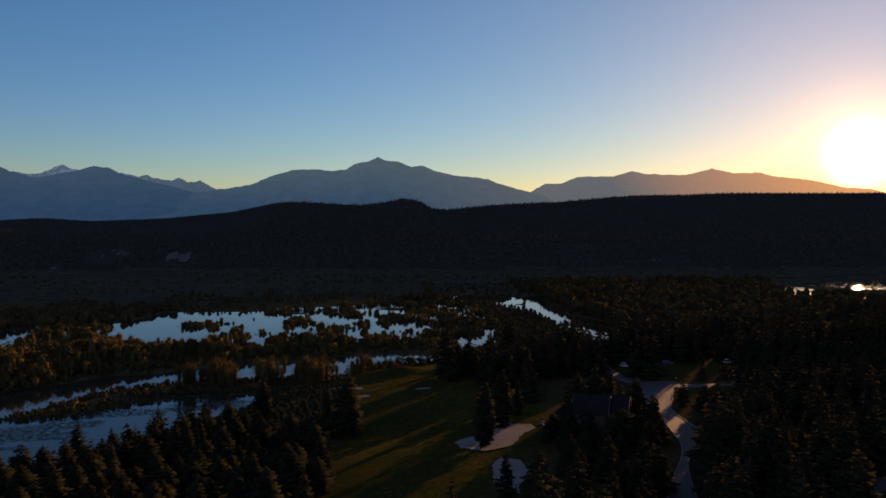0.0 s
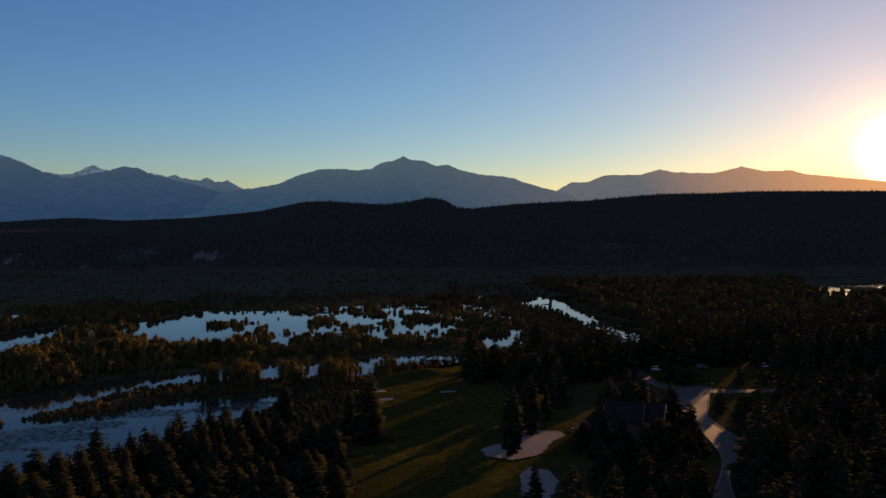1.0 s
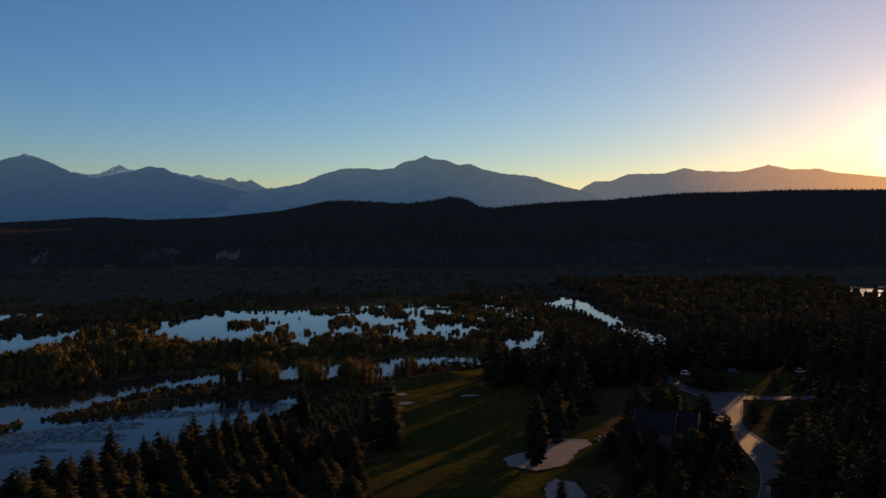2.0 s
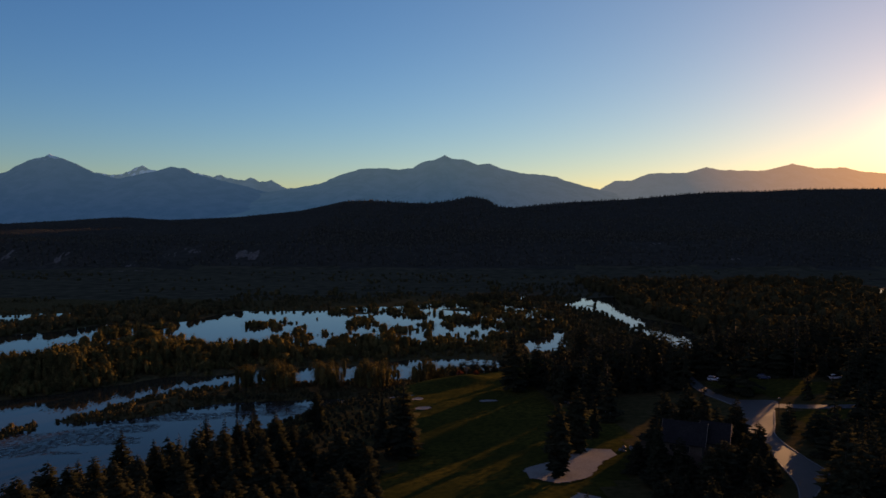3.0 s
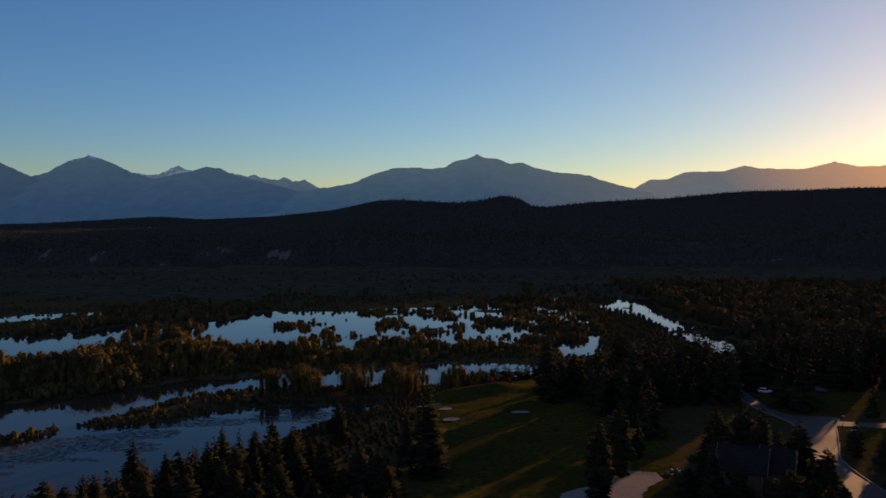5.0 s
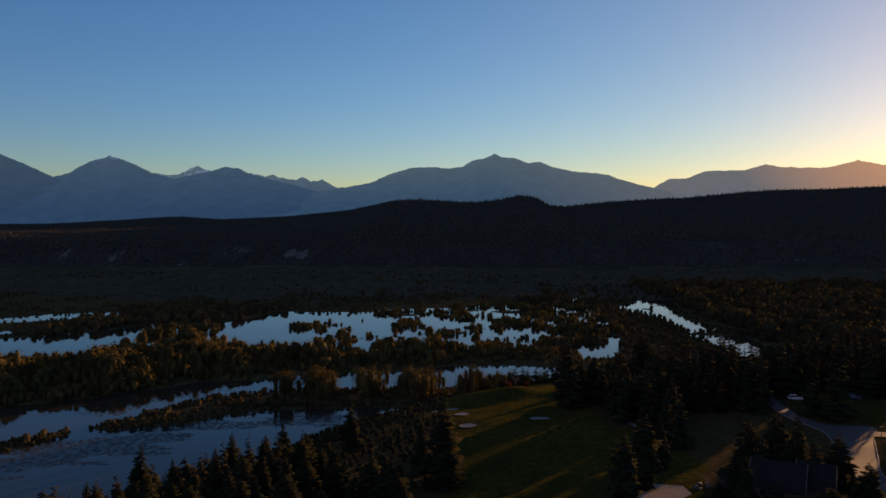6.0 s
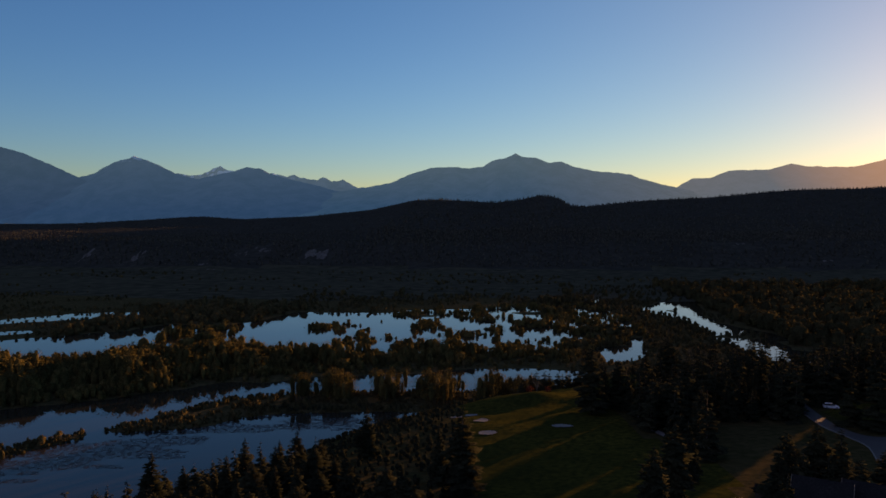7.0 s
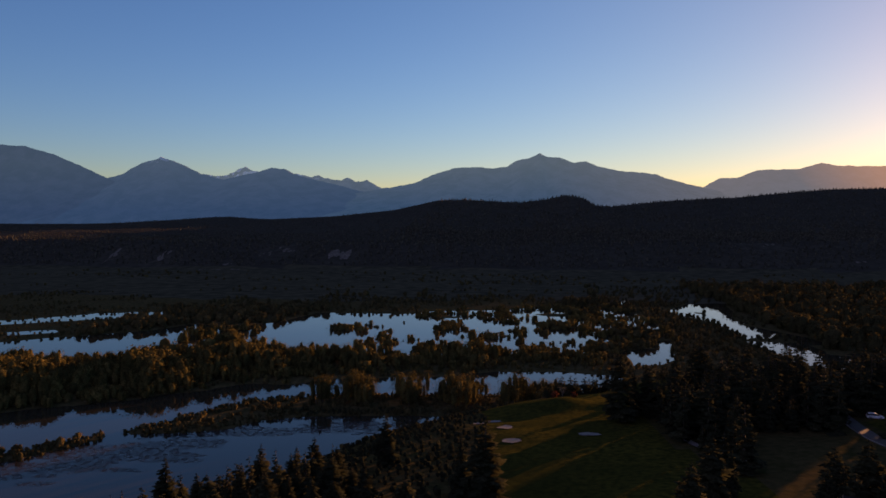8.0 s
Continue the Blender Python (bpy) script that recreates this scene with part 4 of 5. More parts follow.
rng = random.Random(23)
lowland = scatter(rng, 60, 215, 540, 860, 520, 4.2, lambda x, y: (ground_z(x, y) > 0.2) & (ground_z(x, y) < 12))
lowland += scatter(rng, 95, 800, 400, 1030, 1900, 6.0, lambda x, y: (ground_z(x, y) > 0.3) & (ground_z(x, y) < 12))
lowland += scatter(rng, 232, 420, 625, 880, 160, 4.5, lambda x, y: (ground_z(x, y) > 0.3) & (signed(x, y, RIVER) < 26))
far_wood("lowland_woods", [(x, y, rng.uniform(6, 13) * (0.36 if 115 < x < 225 and y > 430 or x < 330 and 430 < y < 560 else 0.62 if x < 190 else 1.15), rng.uniform(0.9, 1.5)) for x, y in lowland if not (x > 610 and y > 760 and x < 1.05 * y)], M_RIVERWOOD, "brown-green riverside woods of cottonwood and willow", False, rng)
shrubs = scatter(rng, -620, 130, 540, 900, 1700, 4.0, lambda x, y: (ground_z(x, y) > 0.05) & ((y < 760) | (fbm(x, y, 60, 2, 91) > 0.1)))
shrubs += scatter(rng, -400, 115, 330, 560, 500, 2.8, lambda x, y: (ground_z(x, y) > 0.0) & (ground_z(x, y) < 1.2) & (signed(x, y, SPIT) > 3) & (y > 410 + 0.5 * np.minimum(0, x + 130)))
shrubs += scatter(rng, -420, 0, 240, 560, 320, 3.0, lambda x, y: (ground_z(x, y) > 0.05) & (ground_z(x, y) < 1.2))
shrubs += scatter(rng, 66, 130, 455, 590, 150, 2.6, lambda x, y: (ground_z(x, y) > 0.0) & (signed(x, y, POND) > 1) & (ground_z(x, y) < 3))
far_wood("marsh_shrubs", [(x, y, rng.uniform(3.5, 8.5) * (0.4 if y < 560 else 1.0 if -340 < x < -170 and y < 770 else 0.42 if x < -340 else 0.55), rng.uniform(1.0, 1.6)) for x, y in shrubs], M_SHRUB, "low brown willow scrub on the marsh banks", False, rng)
plain = scatter(rng, -900, 1100, 800, 1240, 700, 6.0, lambda x, y: (fbm(x, y * 5, 210, 3, 95) > 0.16) & (ground_z(x, y) > 0.3))
alone = [(-197, 883), (-186, 886), (-165, 889), (-117, 882), (-95, 889), (-101, 884), (-251, 800), (143, 906), (-20, 900)]
far_wood("meadow_scrub", [(x, y, rng.uniform(1.5, 4.2), rng.uniform(1.2, 1.9)) for x, y in plain] + [(x, y, rng.uniform(7, 11), rng.uniform(0.9, 1.2)) for x, y in alone], M_SHRUB, "scattered scrub on the far valley meadow", False, rng)


def wooded_hill(x, y):
    ok = (x < 0.98 * y) & (x > -0.75 * y) & (ground_z(x, y) > 6)
    for bx, by, bw, bd, _ in BLUFFS:
        ok &= ((x - bx) / (bw + 5)) ** 2 + ((y - by + 6) / (bd + 12)) ** 2 > 1
    return ok


hill = scatter(rng, -1150, 1650, 1240, 1750, 8000, 7.0, wooded_hill)
hill += scatter(rng, -1900, 2900, 1700, 3150, 12500, 8.0, wooded_hill)
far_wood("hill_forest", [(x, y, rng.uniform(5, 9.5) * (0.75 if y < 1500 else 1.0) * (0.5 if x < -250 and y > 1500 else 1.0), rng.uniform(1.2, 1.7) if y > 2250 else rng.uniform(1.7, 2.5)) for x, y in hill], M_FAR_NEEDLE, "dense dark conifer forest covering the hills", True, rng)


# ---- bunkers ----
def patch(name, outline, material, rise, label, category, kind, step=0.8, wobble=0.5, dip=0.0):
    """A sheet with a soft outline laid on the ground."""
    xs = np.arange(min(p[0] for p in outline) - 1, max(p[0] for p in outline) + 1, step)
    ys = np.arange(min(p[1] for p in outline) - 1, max(p[1] for p in outline) + 1, step)
    X, Y = np.meshgrid(xs, ys)
    D = signed(X + wobble * fbm(X, Y, 4, 2, 5), Y + wobble * fbm(X, Y, 4, 2, 6), outline)
    keep = (D < 0.3).ravel()
    number = np.cumsum(keep) - 1
    verts = [(x, y, ground_z(x, y) + rise - dip * float(smooth(-d / 2.0))) for x, y, d, k in zip(X.ravel(), Y.ravel(), D.ravel(), keep) if k]
    c = len(xs)
    faces = []
    for j in range(len(ys) - 1):
        for i in range(c - 1):
            q = (j * c + i, j * c + i + 1, (j + 1) * c + i + 1, (j + 1) * c + i)
            if all(keep[k] for k in q):
                faces.append(tuple(int(number[k]) for k in q))
    return tagged(raw(name, verts, faces, material, None, True), label, category, kind=kind)


for outline in ([(28, 190), (32, 195), (37, 196), (42, 203), (47, 207), (53, 204), (52, 198), (47, 192), (45, 187), (41, 180), (34, 178), (29, 184)],
                [(33, 166), (37, 171), (41, 167), (40, 158), (37, 150), (34, 142), (31, 148), (32, 157)],
                *[[(x + rx * math.cos(k * 0.5236) * (1 + 0.2 * math.sin(2 * k + x)), y + ry * math.sin(k * 0.5236) * (1 + 0.2 * math.cos(k + y))) for k in range(12)]
                  for x, y, rx, ry in ((-6, 308, 2.6, 3.2), (-1, 310, 2.4, 2.6), (3, 297, 2.6, 2.4), (5, 279, 2.9, 2.1), (29, 284, 3.6, 2.6))]):
    tagged(patch("sand_bunker", outline, M_SAND, 0.2, "pale sand bunker cut into the fairway grass", "bunker", "", 0.5, 0.8, 0.06), group="bunkers on the golf course")


# ---- clay bluffs on the far scarp, floating weed on the near lake ----
def bluff(x, y, w, d, seed, cover):
    """A bare clay face with a ragged outline, a little proud of the slope."""
    n, m = 44, 26
    xs, ys = np.linspace(x - w, x + w, n), np.linspace(y - d, y + d, m)
    X, Y = np.meshgrid(xs, ys)
    D = ((X - x) / w) ** 2 + ((Y - y) / d) ** 2 + 1.5 * fbm(X, Y * 0.3, w * 0.3, 4, seed)
    cell = 0.25 * (D[:-1, :-1] + D[1:, :-1] + D[:-1, 1:] + D[1:, 1:])
    Z = ground_z(X.ravel(), Y.ravel()) + 1.0 + 1.5 * fbm(X.ravel(), Y.ravel() * 0.3, 8, 3, seed)
    verts = list(zip(X.ravel().tolist(), Y.ravel().tolist(), Z.tolist()))
    faces = [(j * n + i, j * n + i + 1, j * n + i + n + 1, j * n + i + n) for j in range(m - 1) for i in range(n - 1) if cell[j, i] < cover]
    return tagged(raw("clay_bluff", verts, faces, M_BLUFF, None, True), "bare pale clay bluff on the wooded scarp", "bluff", "clay bluffs", "structure")


for x, y, w, d, seed in BLUFFS:
    bluff(x, y, w, d, seed, 0.5 if seed == 3 else 0.2)
WEED = [(-240, 262), (-190, 288), (-150, 312), (-118, 338), (-112, 352), (-120, 356), (-150, 346), (-175, 330), (-215, 304), (-250, 284)]
WEED_STRIP = [(-142, 350), (-118, 352), (-92, 366), (-60, 376), (-40, 386), (-60, 388), (-100, 378), (-135, 356)]
for outline, seed in ((WEED, 3), (WEED_STRIP, 8)):
    xs, ys = np.arange(min(p[0] for p in outline), max(p[0] for p in outline), 1.0), np.arange(min(p[1] for p in outline), max(p[1] for p in outline), 0.7)
    X, Y = np.meshgrid(xs, ys)
    D = signed(X, Y, outline) / 9 - 3.4 * fbm(X * 0.3, Y, 6, 5, seed) - 0.2
    cell = 0.25 * (D[:-1, :-1] + D[1:, :-1] + D[:-1, 1:] + D[1:, 1:])
    c = len(xs)
    J, I = np.nonzero(cell < 0)
    faces = [(int(j * c + i), int(j * c + i + 1), int((j + 1) * c + i + 1), int((j + 1) * c + i)) for j, i in zip(J, I)]
    tagged(raw("floating_weed", [(x, y, 0.03) for x, y in zip(X.ravel(), Y.ravel())], faces, M_ALGAE), "mats of grey-brown weed floating on the lake", "water weed", kind="stuff")


# ---- kerbs, cars, house and small things ----
def kerb(name, line, side, a, b):
    verts, faces = [], []
    n = len(line)
    for k in range(a, b):
        d = (line[min(k + 1, n - 1)] - line[max(k - 1, 0)]).normalized()
        s = Vector((d.y, -d.x, 0)) * side
        for off, up in ((0, 0.05), (0, 0.24), (0.22, 0.24), (0.22, 0.0)):
            q = line[k] + s * off
            verts.append((q.x, q.y, ground_z(q.x, q.y) + up))
    for k in range(b - a - 1):
        for j in range(3):
            a0 = 4 * k + j
            faces.append((a0, a0 + 4, a0 + 5, a0 + 1))
    return tagged(raw(name, verts, faces, M_KERB), "pale concrete kerb along the asphalt road", "kerb", kind="structure")


kerb("kerb_west", west, 1, 2, 126)
kerb("kerb_east", east, -1, 52, 126)


def plain_mat(name, colour, rough, metal=0.0, spec=0.5):
    m = mixed(name, (colour, tuple(c * 0.86 for c in colour), tuple(min(1, c * 1.08) for c in colour)), (1.5, 0.12), rough, 0, spec)
    m.node_tree.nodes["Principled BSDF"].inputs["Metallic"].default_value = metal
    return m


M_WHITE = plain_mat("white_car_paint", (0.72, 0.73, 0.75), 0.28)
M_BLUE = plain_mat("dark_blue_car_paint", (0.05, 0.07, 0.12), 0.3)
M_TYRE = plain_mat("tyre_rubber", (0.025, 0.025, 0.025), 0.85)
M_RIM = plain_mat("wheel_metal", (0.45, 0.45, 0.46), 0.35, 0.9)
M_GLASS = plain_mat("tinted_glass", (0.02, 0.022, 0.026), 0.06)
M_LAMP_RED = plain_mat("tail_lamp", (0.35, 0.03, 0.02), 0.25)
M_LAMP = plain_mat("head_lamp", (0.7, 0.7, 0.7), 0.15)
M_ROOF = mixed("dark_shingles", ((0.02, 0.019, 0.019), (0.03, 0.027, 0.026), (0.014, 0.013, 0.013)), (3, 0.3), 0.95, 0.4, 0.1)
M_WALL = mixed("brown_siding", ((0.1, 0.075, 0.055), (0.075, 0.055, 0.042), (0.12, 0.09, 0.066)), (4, 0.4), 0.8)
M_TRIM = mixed("brown_trim", ((0.16, 0.125, 0.095), (0.13, 0.1, 0.075), (0.19, 0.15, 0.115)), (2, 0.3), 0.7)
M_WOOD = mixed("weathered_wood", ((0.2, 0.15, 0.1), (0.14, 0.1, 0.07), (0.25, 0.19, 0.13)), (1, 0.1), 0.85)


def profile(bm, outline, half, inset):
    """A body from a side outline (x, z) spread to both sides, narrower towards the top."""
    top, bottom = max(p[1] for p in outline), min(p[1] for p in outline)
    sides = []
    for s in (-1, 1):
        sides.append([bm.verts.new((x, s * (half - inset * ((z - bottom) / (top - bottom)) ** 1.5), z)) for x, z in outline])
    bm.faces.new(sides[0][::-1])
    bm.faces.new(sides[1])
    n = len(outline)
    for k in range(n):
        bm.faces.new((sides[0][k], sides[0][(k + 1) % n], sides[1][(k + 1) % n], sides[1][k]))
    bmesh.ops.recalc_face_normals(bm, faces=bm.faces)


def car(paint, label, x, y, turn, group="parked cars"):
    ob = new("car")
    bm = bmesh.new()
    profile(bm, [(-2.25, 0.35), (-2.3, 0.7), (-2.22, 0.98), (-1.2, 1.02), (1.0, 0.98), (1.95, 0.86), (2.28, 0.7), (2.3, 0.38), (1.9, 0.26), (-1.9, 0.26)], 0.92, 0.07)
    bmesh.ops.bevel(bm, geom=bm.edges[:], offset=0.05, segments=2, affect="EDGES")
    part("body", bm, paint, ob)
    bm = bmesh.new()
    profile(bm, [(-2.15, 0.98), (-1.85, 1.52), (-1.5, 1.6), (0.1, 1.6), (0.45, 1.5), (1.15, 0.98)], 0.86, 0.2)
    bmesh.ops.bevel(bm, geom=bm.edges[:], offset=0.04, segments=2, affect="EDGES")
    part("cabin", bm, M_GLASS, ob, "dark tinted glass cabin")
    bm = bmesh.new()
    profile(bm, [(-1.9, 1.53), (-1.5, 1.63), (0.1, 1.63), (0.42, 1.54), (0.1, 1.59), (-1.5, 1.59)], 0.68, 0.02)
    part("roof", bm, paint, ob)
    for sx in (-1.4, 1.42):
        for sy in (-0.82, 0.82):
            w = new("wheel")
            w.parent = ob
            w.location = (sx, sy, 0.34)
            for nm, r, d, m in (("tyre", 0.34, 0.22, M_TYRE), ("rim", 0.21, 0.24, M_RIM)):
                bm = bmesh.new()
                bmesh.ops.create_cone(bm, cap_ends=True, segments=16, radius1=r, radius2=r, depth=d, matrix=Matrix.Rotation(radians(90), 4, "X"))
                part(nm, bm, m, w)
    for sy in (-0.68, 0.68):
        bm = bmesh.new()
        box(bm, 2.2, 2.3, sy - 0.18, sy + 0.18, 0.66, 0.8, 0.02)
        part("headlight", bm, M_LAMP, ob, "clear headlight")
        bm = bmesh.new()
        box(bm, -2.32, -2.22, sy - 0.15, sy + 0.15, 0.75, 0.95, 0.02)
        part("tail_light", bm, M_LAMP_RED, ob, "red tail light")
    ob.matrix_basis = pose(x, y, ground_z(x, y) + 0.1, 0, 0, turn)
    return tagged(ob, label, "car", group)


car(M_WHITE, "white estate car parked at the roadside", 115, 289, -12)
car(M_BLUE, "dark blue car parked on the shaded drive", 131, 283, -8, "parked cars")
car(M_WHITE, "white car half hidden in the woods", 152, 273, 10)


def house(x, y, turn, length, width, wall_h, rise, label, wing=False):
    ob = new("house")

    def gable(x0, x1, y0, y1, z1, up, along):
        """Walls and two roof slopes; the ridge runs along x or y."""
        bm = bmesh.new()
        lo = [bm.verts.new(p) for p in ((x0, y0, -1), (x1, y0, -1), (x1, y1, -1), (x0, y1, -1))]
        hi = [bm.verts.new(p) for p in ((x0, y0, z1), (x1, y0, z1), (x1, y1, z1), (x0, y1, z1))]
        for k in range(4):
            bm.faces.new((lo[k], lo[(k + 1) % 4], hi[(k + 1) % 4], hi[k]))
        xm, ym = (x0 + x1) / 2, (y0 + y1) / 2
        ends = ((x0, ym), (x1, ym)) if along else ((xm, y0), (xm, y1))
        r = [bm.verts.new((*e, z1 + up)) for e in ends]
        if along:
            bm.faces.new((hi[3], hi[0], r[0]))
            bm.faces.new((hi[1], hi[2], r[1]))
        else:
            bm.faces.new((hi[0], hi[1], r[0]))
            bm.faces.new((hi[2], hi[3], r[1]))
        part("wall", bm, M_WALL, ob)
        o, t = 0.7, 0.22
        half = (y1 - y0) / 2 if along else (x1 - x0) / 2
        drop = up * o / half
        for s in (-1, 1):
            bm = bmesh.new()
            if along:
                p = [(x0 - o, ym, z1 + up), (x1 + o, ym, z1 + up), (x1 + o, ym + s * (half + o), z1 - drop), (x0 - o, ym + s * (half + o), z1 - drop)]
            else:
                p = [(xm, y0 - o, z1 + up), (xm, y1 + o, z1 + up), (xm + s * (half + o), y1 + o, z1 - drop), (xm + s * (half + o), y0 - o, z1 - drop)]
            a = [bm.verts.new((q[0], q[1], q[2] + 0.03)) for q in p]
            b = [bm.verts.new((q[0], q[1], q[2] + 0.03 + t)) for q in p]
            bm.faces.new(a)
            bm.faces.new(b[::-1])
            for k in range(4):
                bm.faces.new((a[k], a[(k + 1) % 4], b[(k + 1) % 4], b[k]))
            bmesh.ops.recalc_face_normals(bm, faces=bm.faces)
            part("roof", bm, M_ROOF, ob)
            for e in (0, 1):
                bm = bmesh.new()
                i, j = (0, 3) if e == 0 else (1, 2)
                u, v = Vector(p[i]), Vector(p[j])
                out = Vector((-1 if e == 0 else 1, 0, 0)) if along else Vector((0, -1 if e == 0 else 1, 0))
                q = [bm.verts.new(c) for c in (u + out * 0.02, v + out * 0.02, v + out * 0.02 + Vector((0, 0, 0.3)), u + out * 0.02 + Vector((0, 0, 0.3)), u + out * 0.1, v + out * 0.1, v + out * 0.1 + Vector((0, 0, 0.3)), u + out * 0.1 + Vector((0, 0, 0.3)))]
                for c in ((0, 1, 2, 3), (4, 5, 6, 7), (0, 1, 5, 4), (2, 3, 7, 6), (1, 2, 6, 5), (0, 3, 7, 4)):
                    bm.faces.new([q[k] for k in c])
                bmesh.ops.recalc_face_normals(bm, faces=bm.faces)
                part("fascia", bm, M_TRIM, ob, "brown wooden fascia board")

    gable(-length / 2, length / 2, -width / 2, width / 2, wall_h, rise, True)
    if wing:
        gable(length / 2 - 0.5, length / 2 + 4.6, -0.6, 6.2, wall_h, rise * 0.95, True)
    for k in range(int(length // 3)):
        for s in (-1, 1):
            w = new("window")
            w.parent = ob
            w.location = (-length / 2 + 1.8 + 3 * k, s * (width / 2 + 0.02), wall_h - 1.5)
            bm = bmesh.new()
            box(bm, -0.55, 0.55, -0.03, 0.03, -0.6, 0.6)
            part("pane", bm, M_GLASS, w)
            for x0, x1, z0, z1 in ((-0.65, -0.55, -0.7, 0.7), (0.55, 0.65, -0.7, 0.7), (-0.55, 0.55, -0.7, -0.6), (-0.55, 0.55, 0.6, 0.7)):
                bm = bmesh.new()
                box(bm, x0, x1, -0.06, 0.06, z0, z1)
                part("frame", bm, M_TRIM, w)
    ob.matrix_basis = pose(x, y, ground_z(x, y), 0, 0, turn)
    return tagged(ob, label, "house", "houses in the woods")


house(62, 178, -28, 8, 7.6, 8.7, 3.3, "dark-roofed timber house beside the curving road", True)
house(167, 254, 15, 12, 8, 3.2, 2.2, "low house half hidden among the dark trees")


# ---- bushes and a bare tree behind the green ----
rng = random.Random(41)
bush = tree("red_bush", broadleaf_parts(rng, 3.6, 2.4, 4, 90, 0.2, 0.05), M_PALE_BARK, M_RED, "dark red rounded bush behind the green", "shrub", "red bushes")
bush.matrix_basis = pose(22, 345, ground_z(22, 345) - 0.1)
other = copy_thing(bush, Matrix())
other.matrix_basis = pose(30, 349, ground_z(30, 349) - 0.1, 0, 0, 130) @ Matrix.Diagonal((0.7, 0.7, 0.7, 1))
dead = new("bare_tree")
tv, tf = [], []
tube(tv, tf, (0, 0, -0.4), (0.1, 0, 2.2), 0.2, 0.14)
for k in range(9):
    g, h = k * 2.4, rng.uniform(1.6, 2.4)
    end = (math.cos(g) * rng.uniform(1.2, 2.4), math.sin(g) * rng.uniform(1.2, 2.4), rng.uniform(3.6, 6.2))
    tube(tv, tf, (0.1, 0, h), end, 0.09, 0.035, 5)
    for j in range(3):
        tip = (end[0] + rng.uniform(-0.9, 0.9), end[1] + rng.uniform(-0.9, 0.9), end[2] + rng.uniform(0.2, 1.1))
        tube(tv, tf, end, tip, 0.035, 0.012, 4)
raw("branches", tv, tf, M_PALE_BARK, dead)
dead.matrix_basis = pose(25, 346, ground_z(25, 346) - 0.1)
tagged(dead, "leafless tree with thin forked branches behind the green", "tree")


# ---- posts, shed and boulders ----
def post(name, x, y, h, r, material, label, cap=None):
    ob = new(name)
    bm = bmesh.new()
    bmesh.ops.create_cone(bm, cap_ends=True, segments=10, radius1=r, radius2=r * 0.8, depth=h + 0.4, matrix=Matrix.Translation((0, 0, h / 2 - 0.2)))
    part("pole", bm, material, ob)
    if cap:
        bm = bmesh.new()
        box(bm, -cap[0] / 2, cap[0] / 2, -cap[1] / 2, cap[1] / 2, h - cap[2], h, 0.02)
        part("head", bm, M_KERB, ob)
    ob.matrix_basis = pose(x, y, ground_z(x, y), 0, 0, 20)
    return tagged(ob, label, "post")


post("street_lamp", 107.5, 225.5, 5.5, 0.09, M_BARK, "thin dark lamp post at the road corner", (0.9, 0.3, 0.14))
post("marker_post", 63, 248, 1.1, 0.12, M_WHITE, "short white marker post in the rough grass")
post("marker_post", 88, 208, 1.0, 0.14, M_WHITE, "short white marker post beside the kerb")
post("marker_post", 66, 207, 1.0, 0.12, M_WHITE, "short white marker post near the garden shed")

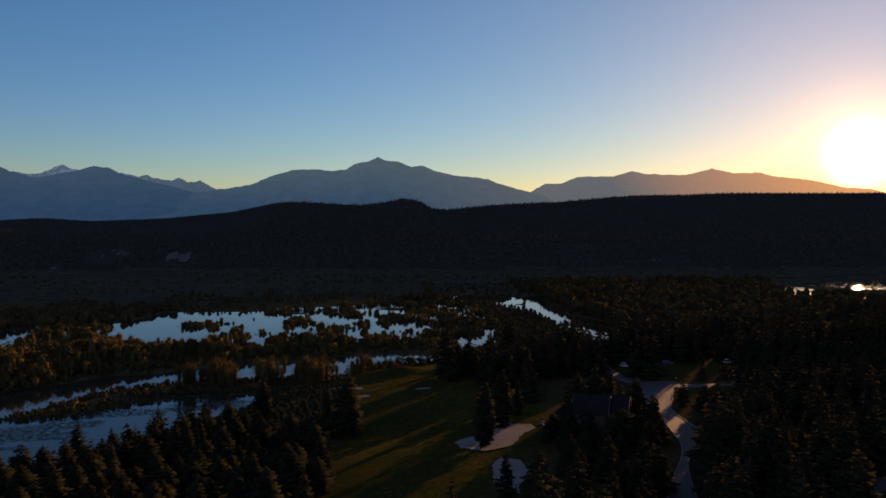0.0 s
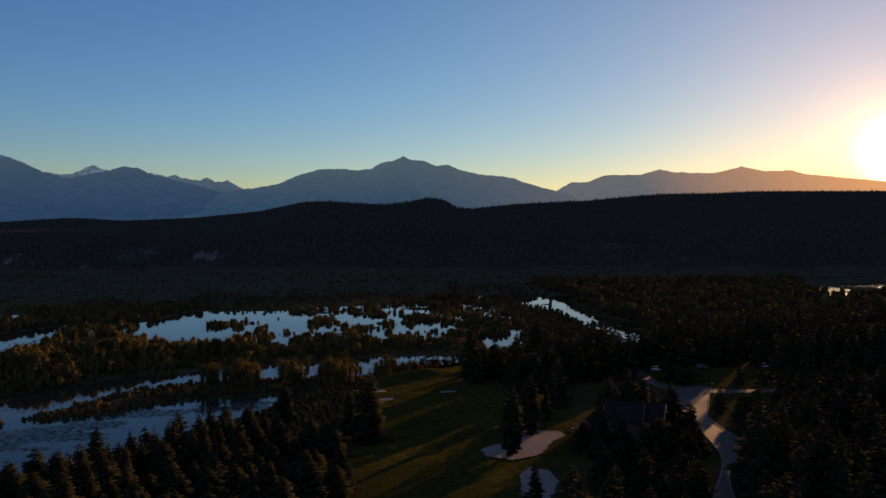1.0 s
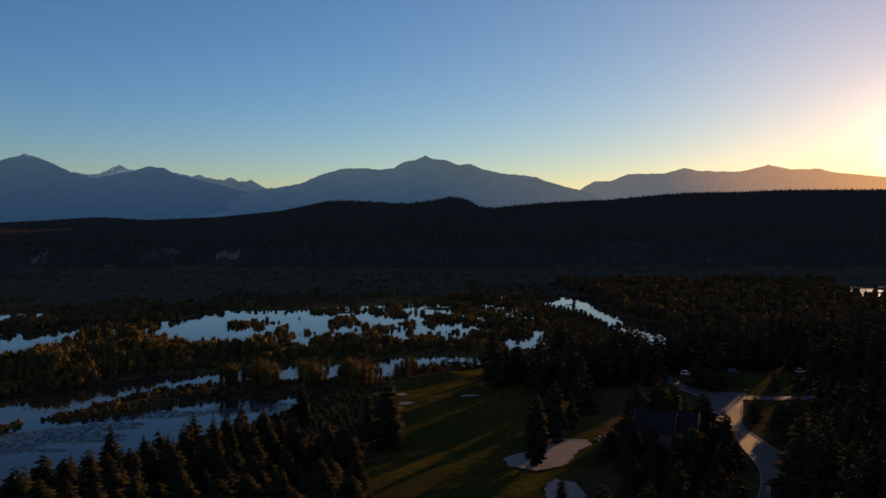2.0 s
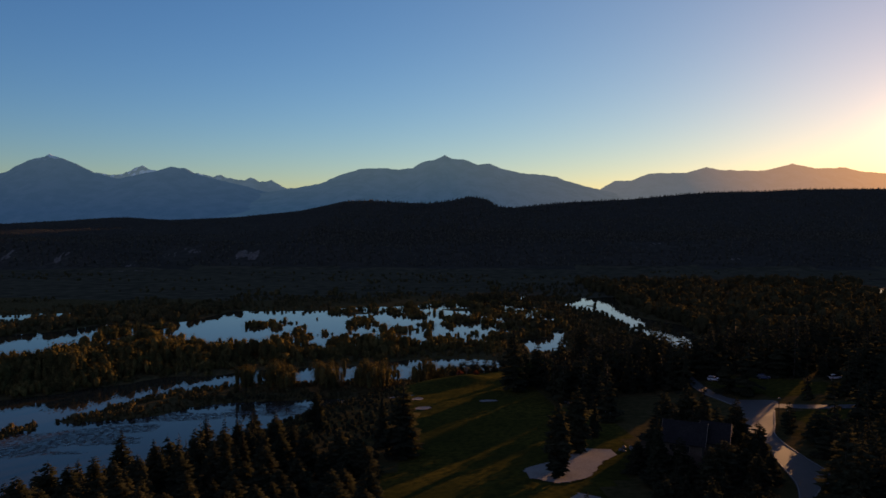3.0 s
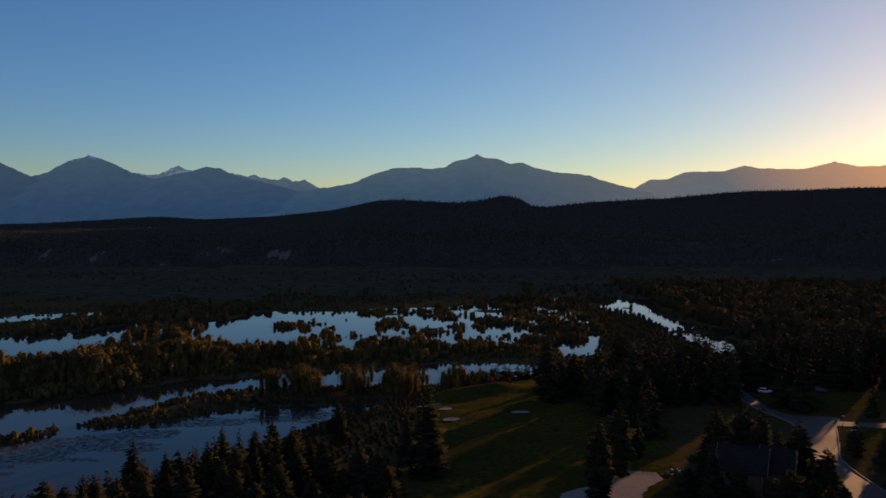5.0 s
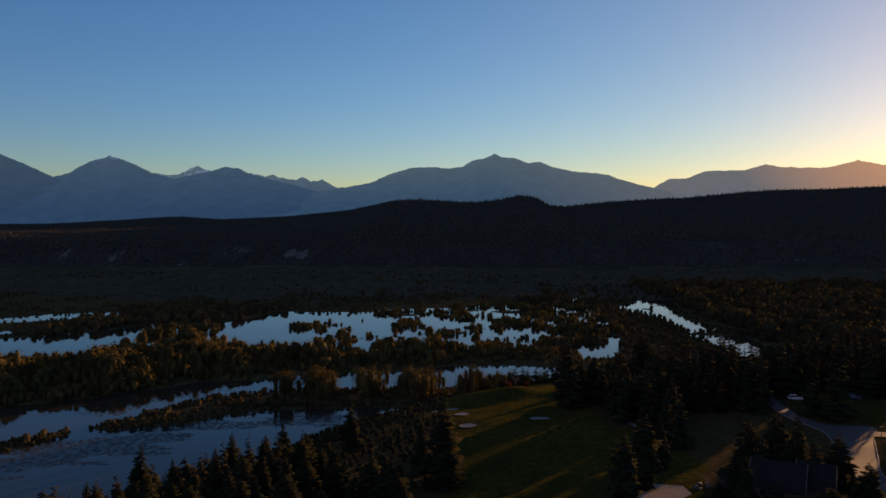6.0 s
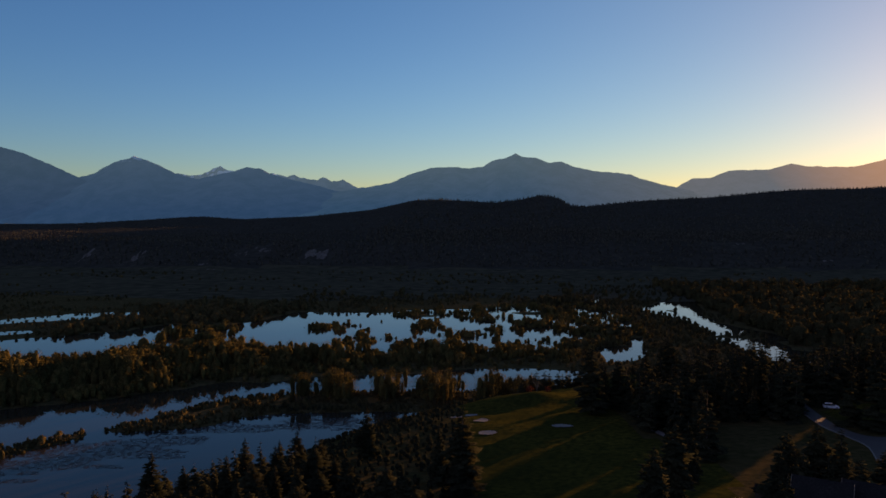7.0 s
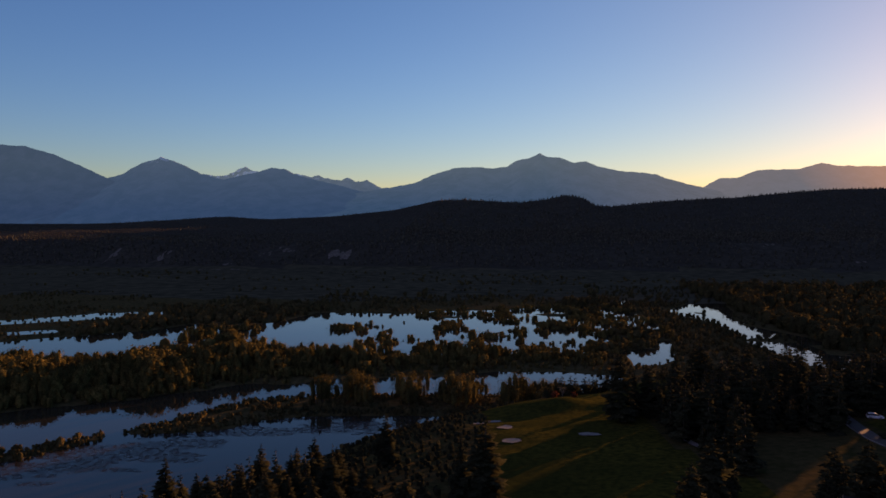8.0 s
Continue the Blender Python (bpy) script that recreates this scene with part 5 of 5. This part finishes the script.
# rails added in place of two thin pale streaks of unknown source
for x, y, turn in ((85.2, 191, 62), (112.5, 229, 20)):
    rail = new("low_rail")
    for dx in (-0.9, 0.9):
        bm = bmesh.new()
        box(bm, dx - 0.06, dx + 0.06, -0.06, 0.06, -0.3, 0.62, 0.01)
        part("post", bm, M_WOOD, rail)
    bm = bmesh.new()
    box(bm, -1.2, 1.2, -0.1, 0.1, 0.6, 0.78, 0.02)
    part("beam", bm, M_WHITE, rail, "white painted beam")
    rail.matrix_basis = pose(x, y, ground_z(x, y), 0, 0, turn)
    tagged(rail, "low white rail on two posts, added for an unidentified pale streak", "rail", "roadside rails")

shed = new("garden_shed")
bm = bmesh.new()
box(bm, -1.8, 1.8, -1.3, 1.3, -0.3, 2.1)
part("wall", bm, M_WALL, shed)
for s in (-1, 1):
    bm = bmesh.new()
    q = [bm.verts.new(p) for p in ((-2.1, 0, 2.95), (2.1, 0, 2.95), (2.1, s * 1.65, 1.95), (-2.1, s * 1.65, 1.95))]
    face = bm.faces.new(q)
    up = bmesh.ops.extrude_face_region(bm, geom=[face])
    bmesh.ops.translate(bm, verts=[v for v in up["geom"] if isinstance(v, bmesh.types.BMVert)], vec=(0, 0, 0.12))
    bmesh.ops.recalc_face_normals(bm, faces=bm.faces)
    part("roof", bm, M_ROOF, shed)
bm = bmesh.new()
box(bm, 0.2, 1.1, -1.34, -1.28, 0, 1.9)
part("door", bm, M_WOOD, shed)
shed.matrix_basis = pose(62.5, 204, ground_z(62.5, 204), 0, 0, -30)
tagged(shed, "small brown garden shed beside the house", "shed")

M_ROCK = mixed("grey_boulders", ((0.1, 0.095, 0.09), (0.07, 0.067, 0.065), (0.14, 0.13, 0.125)), (1.1, 0.15), 0.9, 0.5)
for k in range(9):
    bm = bmesh.new()
    bmesh.ops.create_icosphere(bm, subdivisions=2, radius=1)
    for v in bm.verts:
        v.co *= 0.75 + 0.5 * noise.noise(v.co * 1.3 + Vector((k * 3.1, 0, 0)))
    me = bpy.data.meshes.new("boulder")
    bm.to_mesh(me)
    bm.free()
    me.materials.append(M_ROCK)
    ob = new("boulder", me)
    x, y = 57 + rng.uniform(-2.6, 2.6), 203 + rng.uniform(-2.0, 2.0)
    k2 = rng.uniform(0.35, 0.8)
    ob.matrix_basis = pose(x, y, ground_z(x, y) + 0.2 * k2, 0, 0, rng.uniform(0, 360)) @ Matrix.Diagonal((k2 * 1.3, k2, k2 * 0.7, 1))
    tagged(ob, "weathered grey boulder in the rough grass", "boulder", "boulders by the bunker")
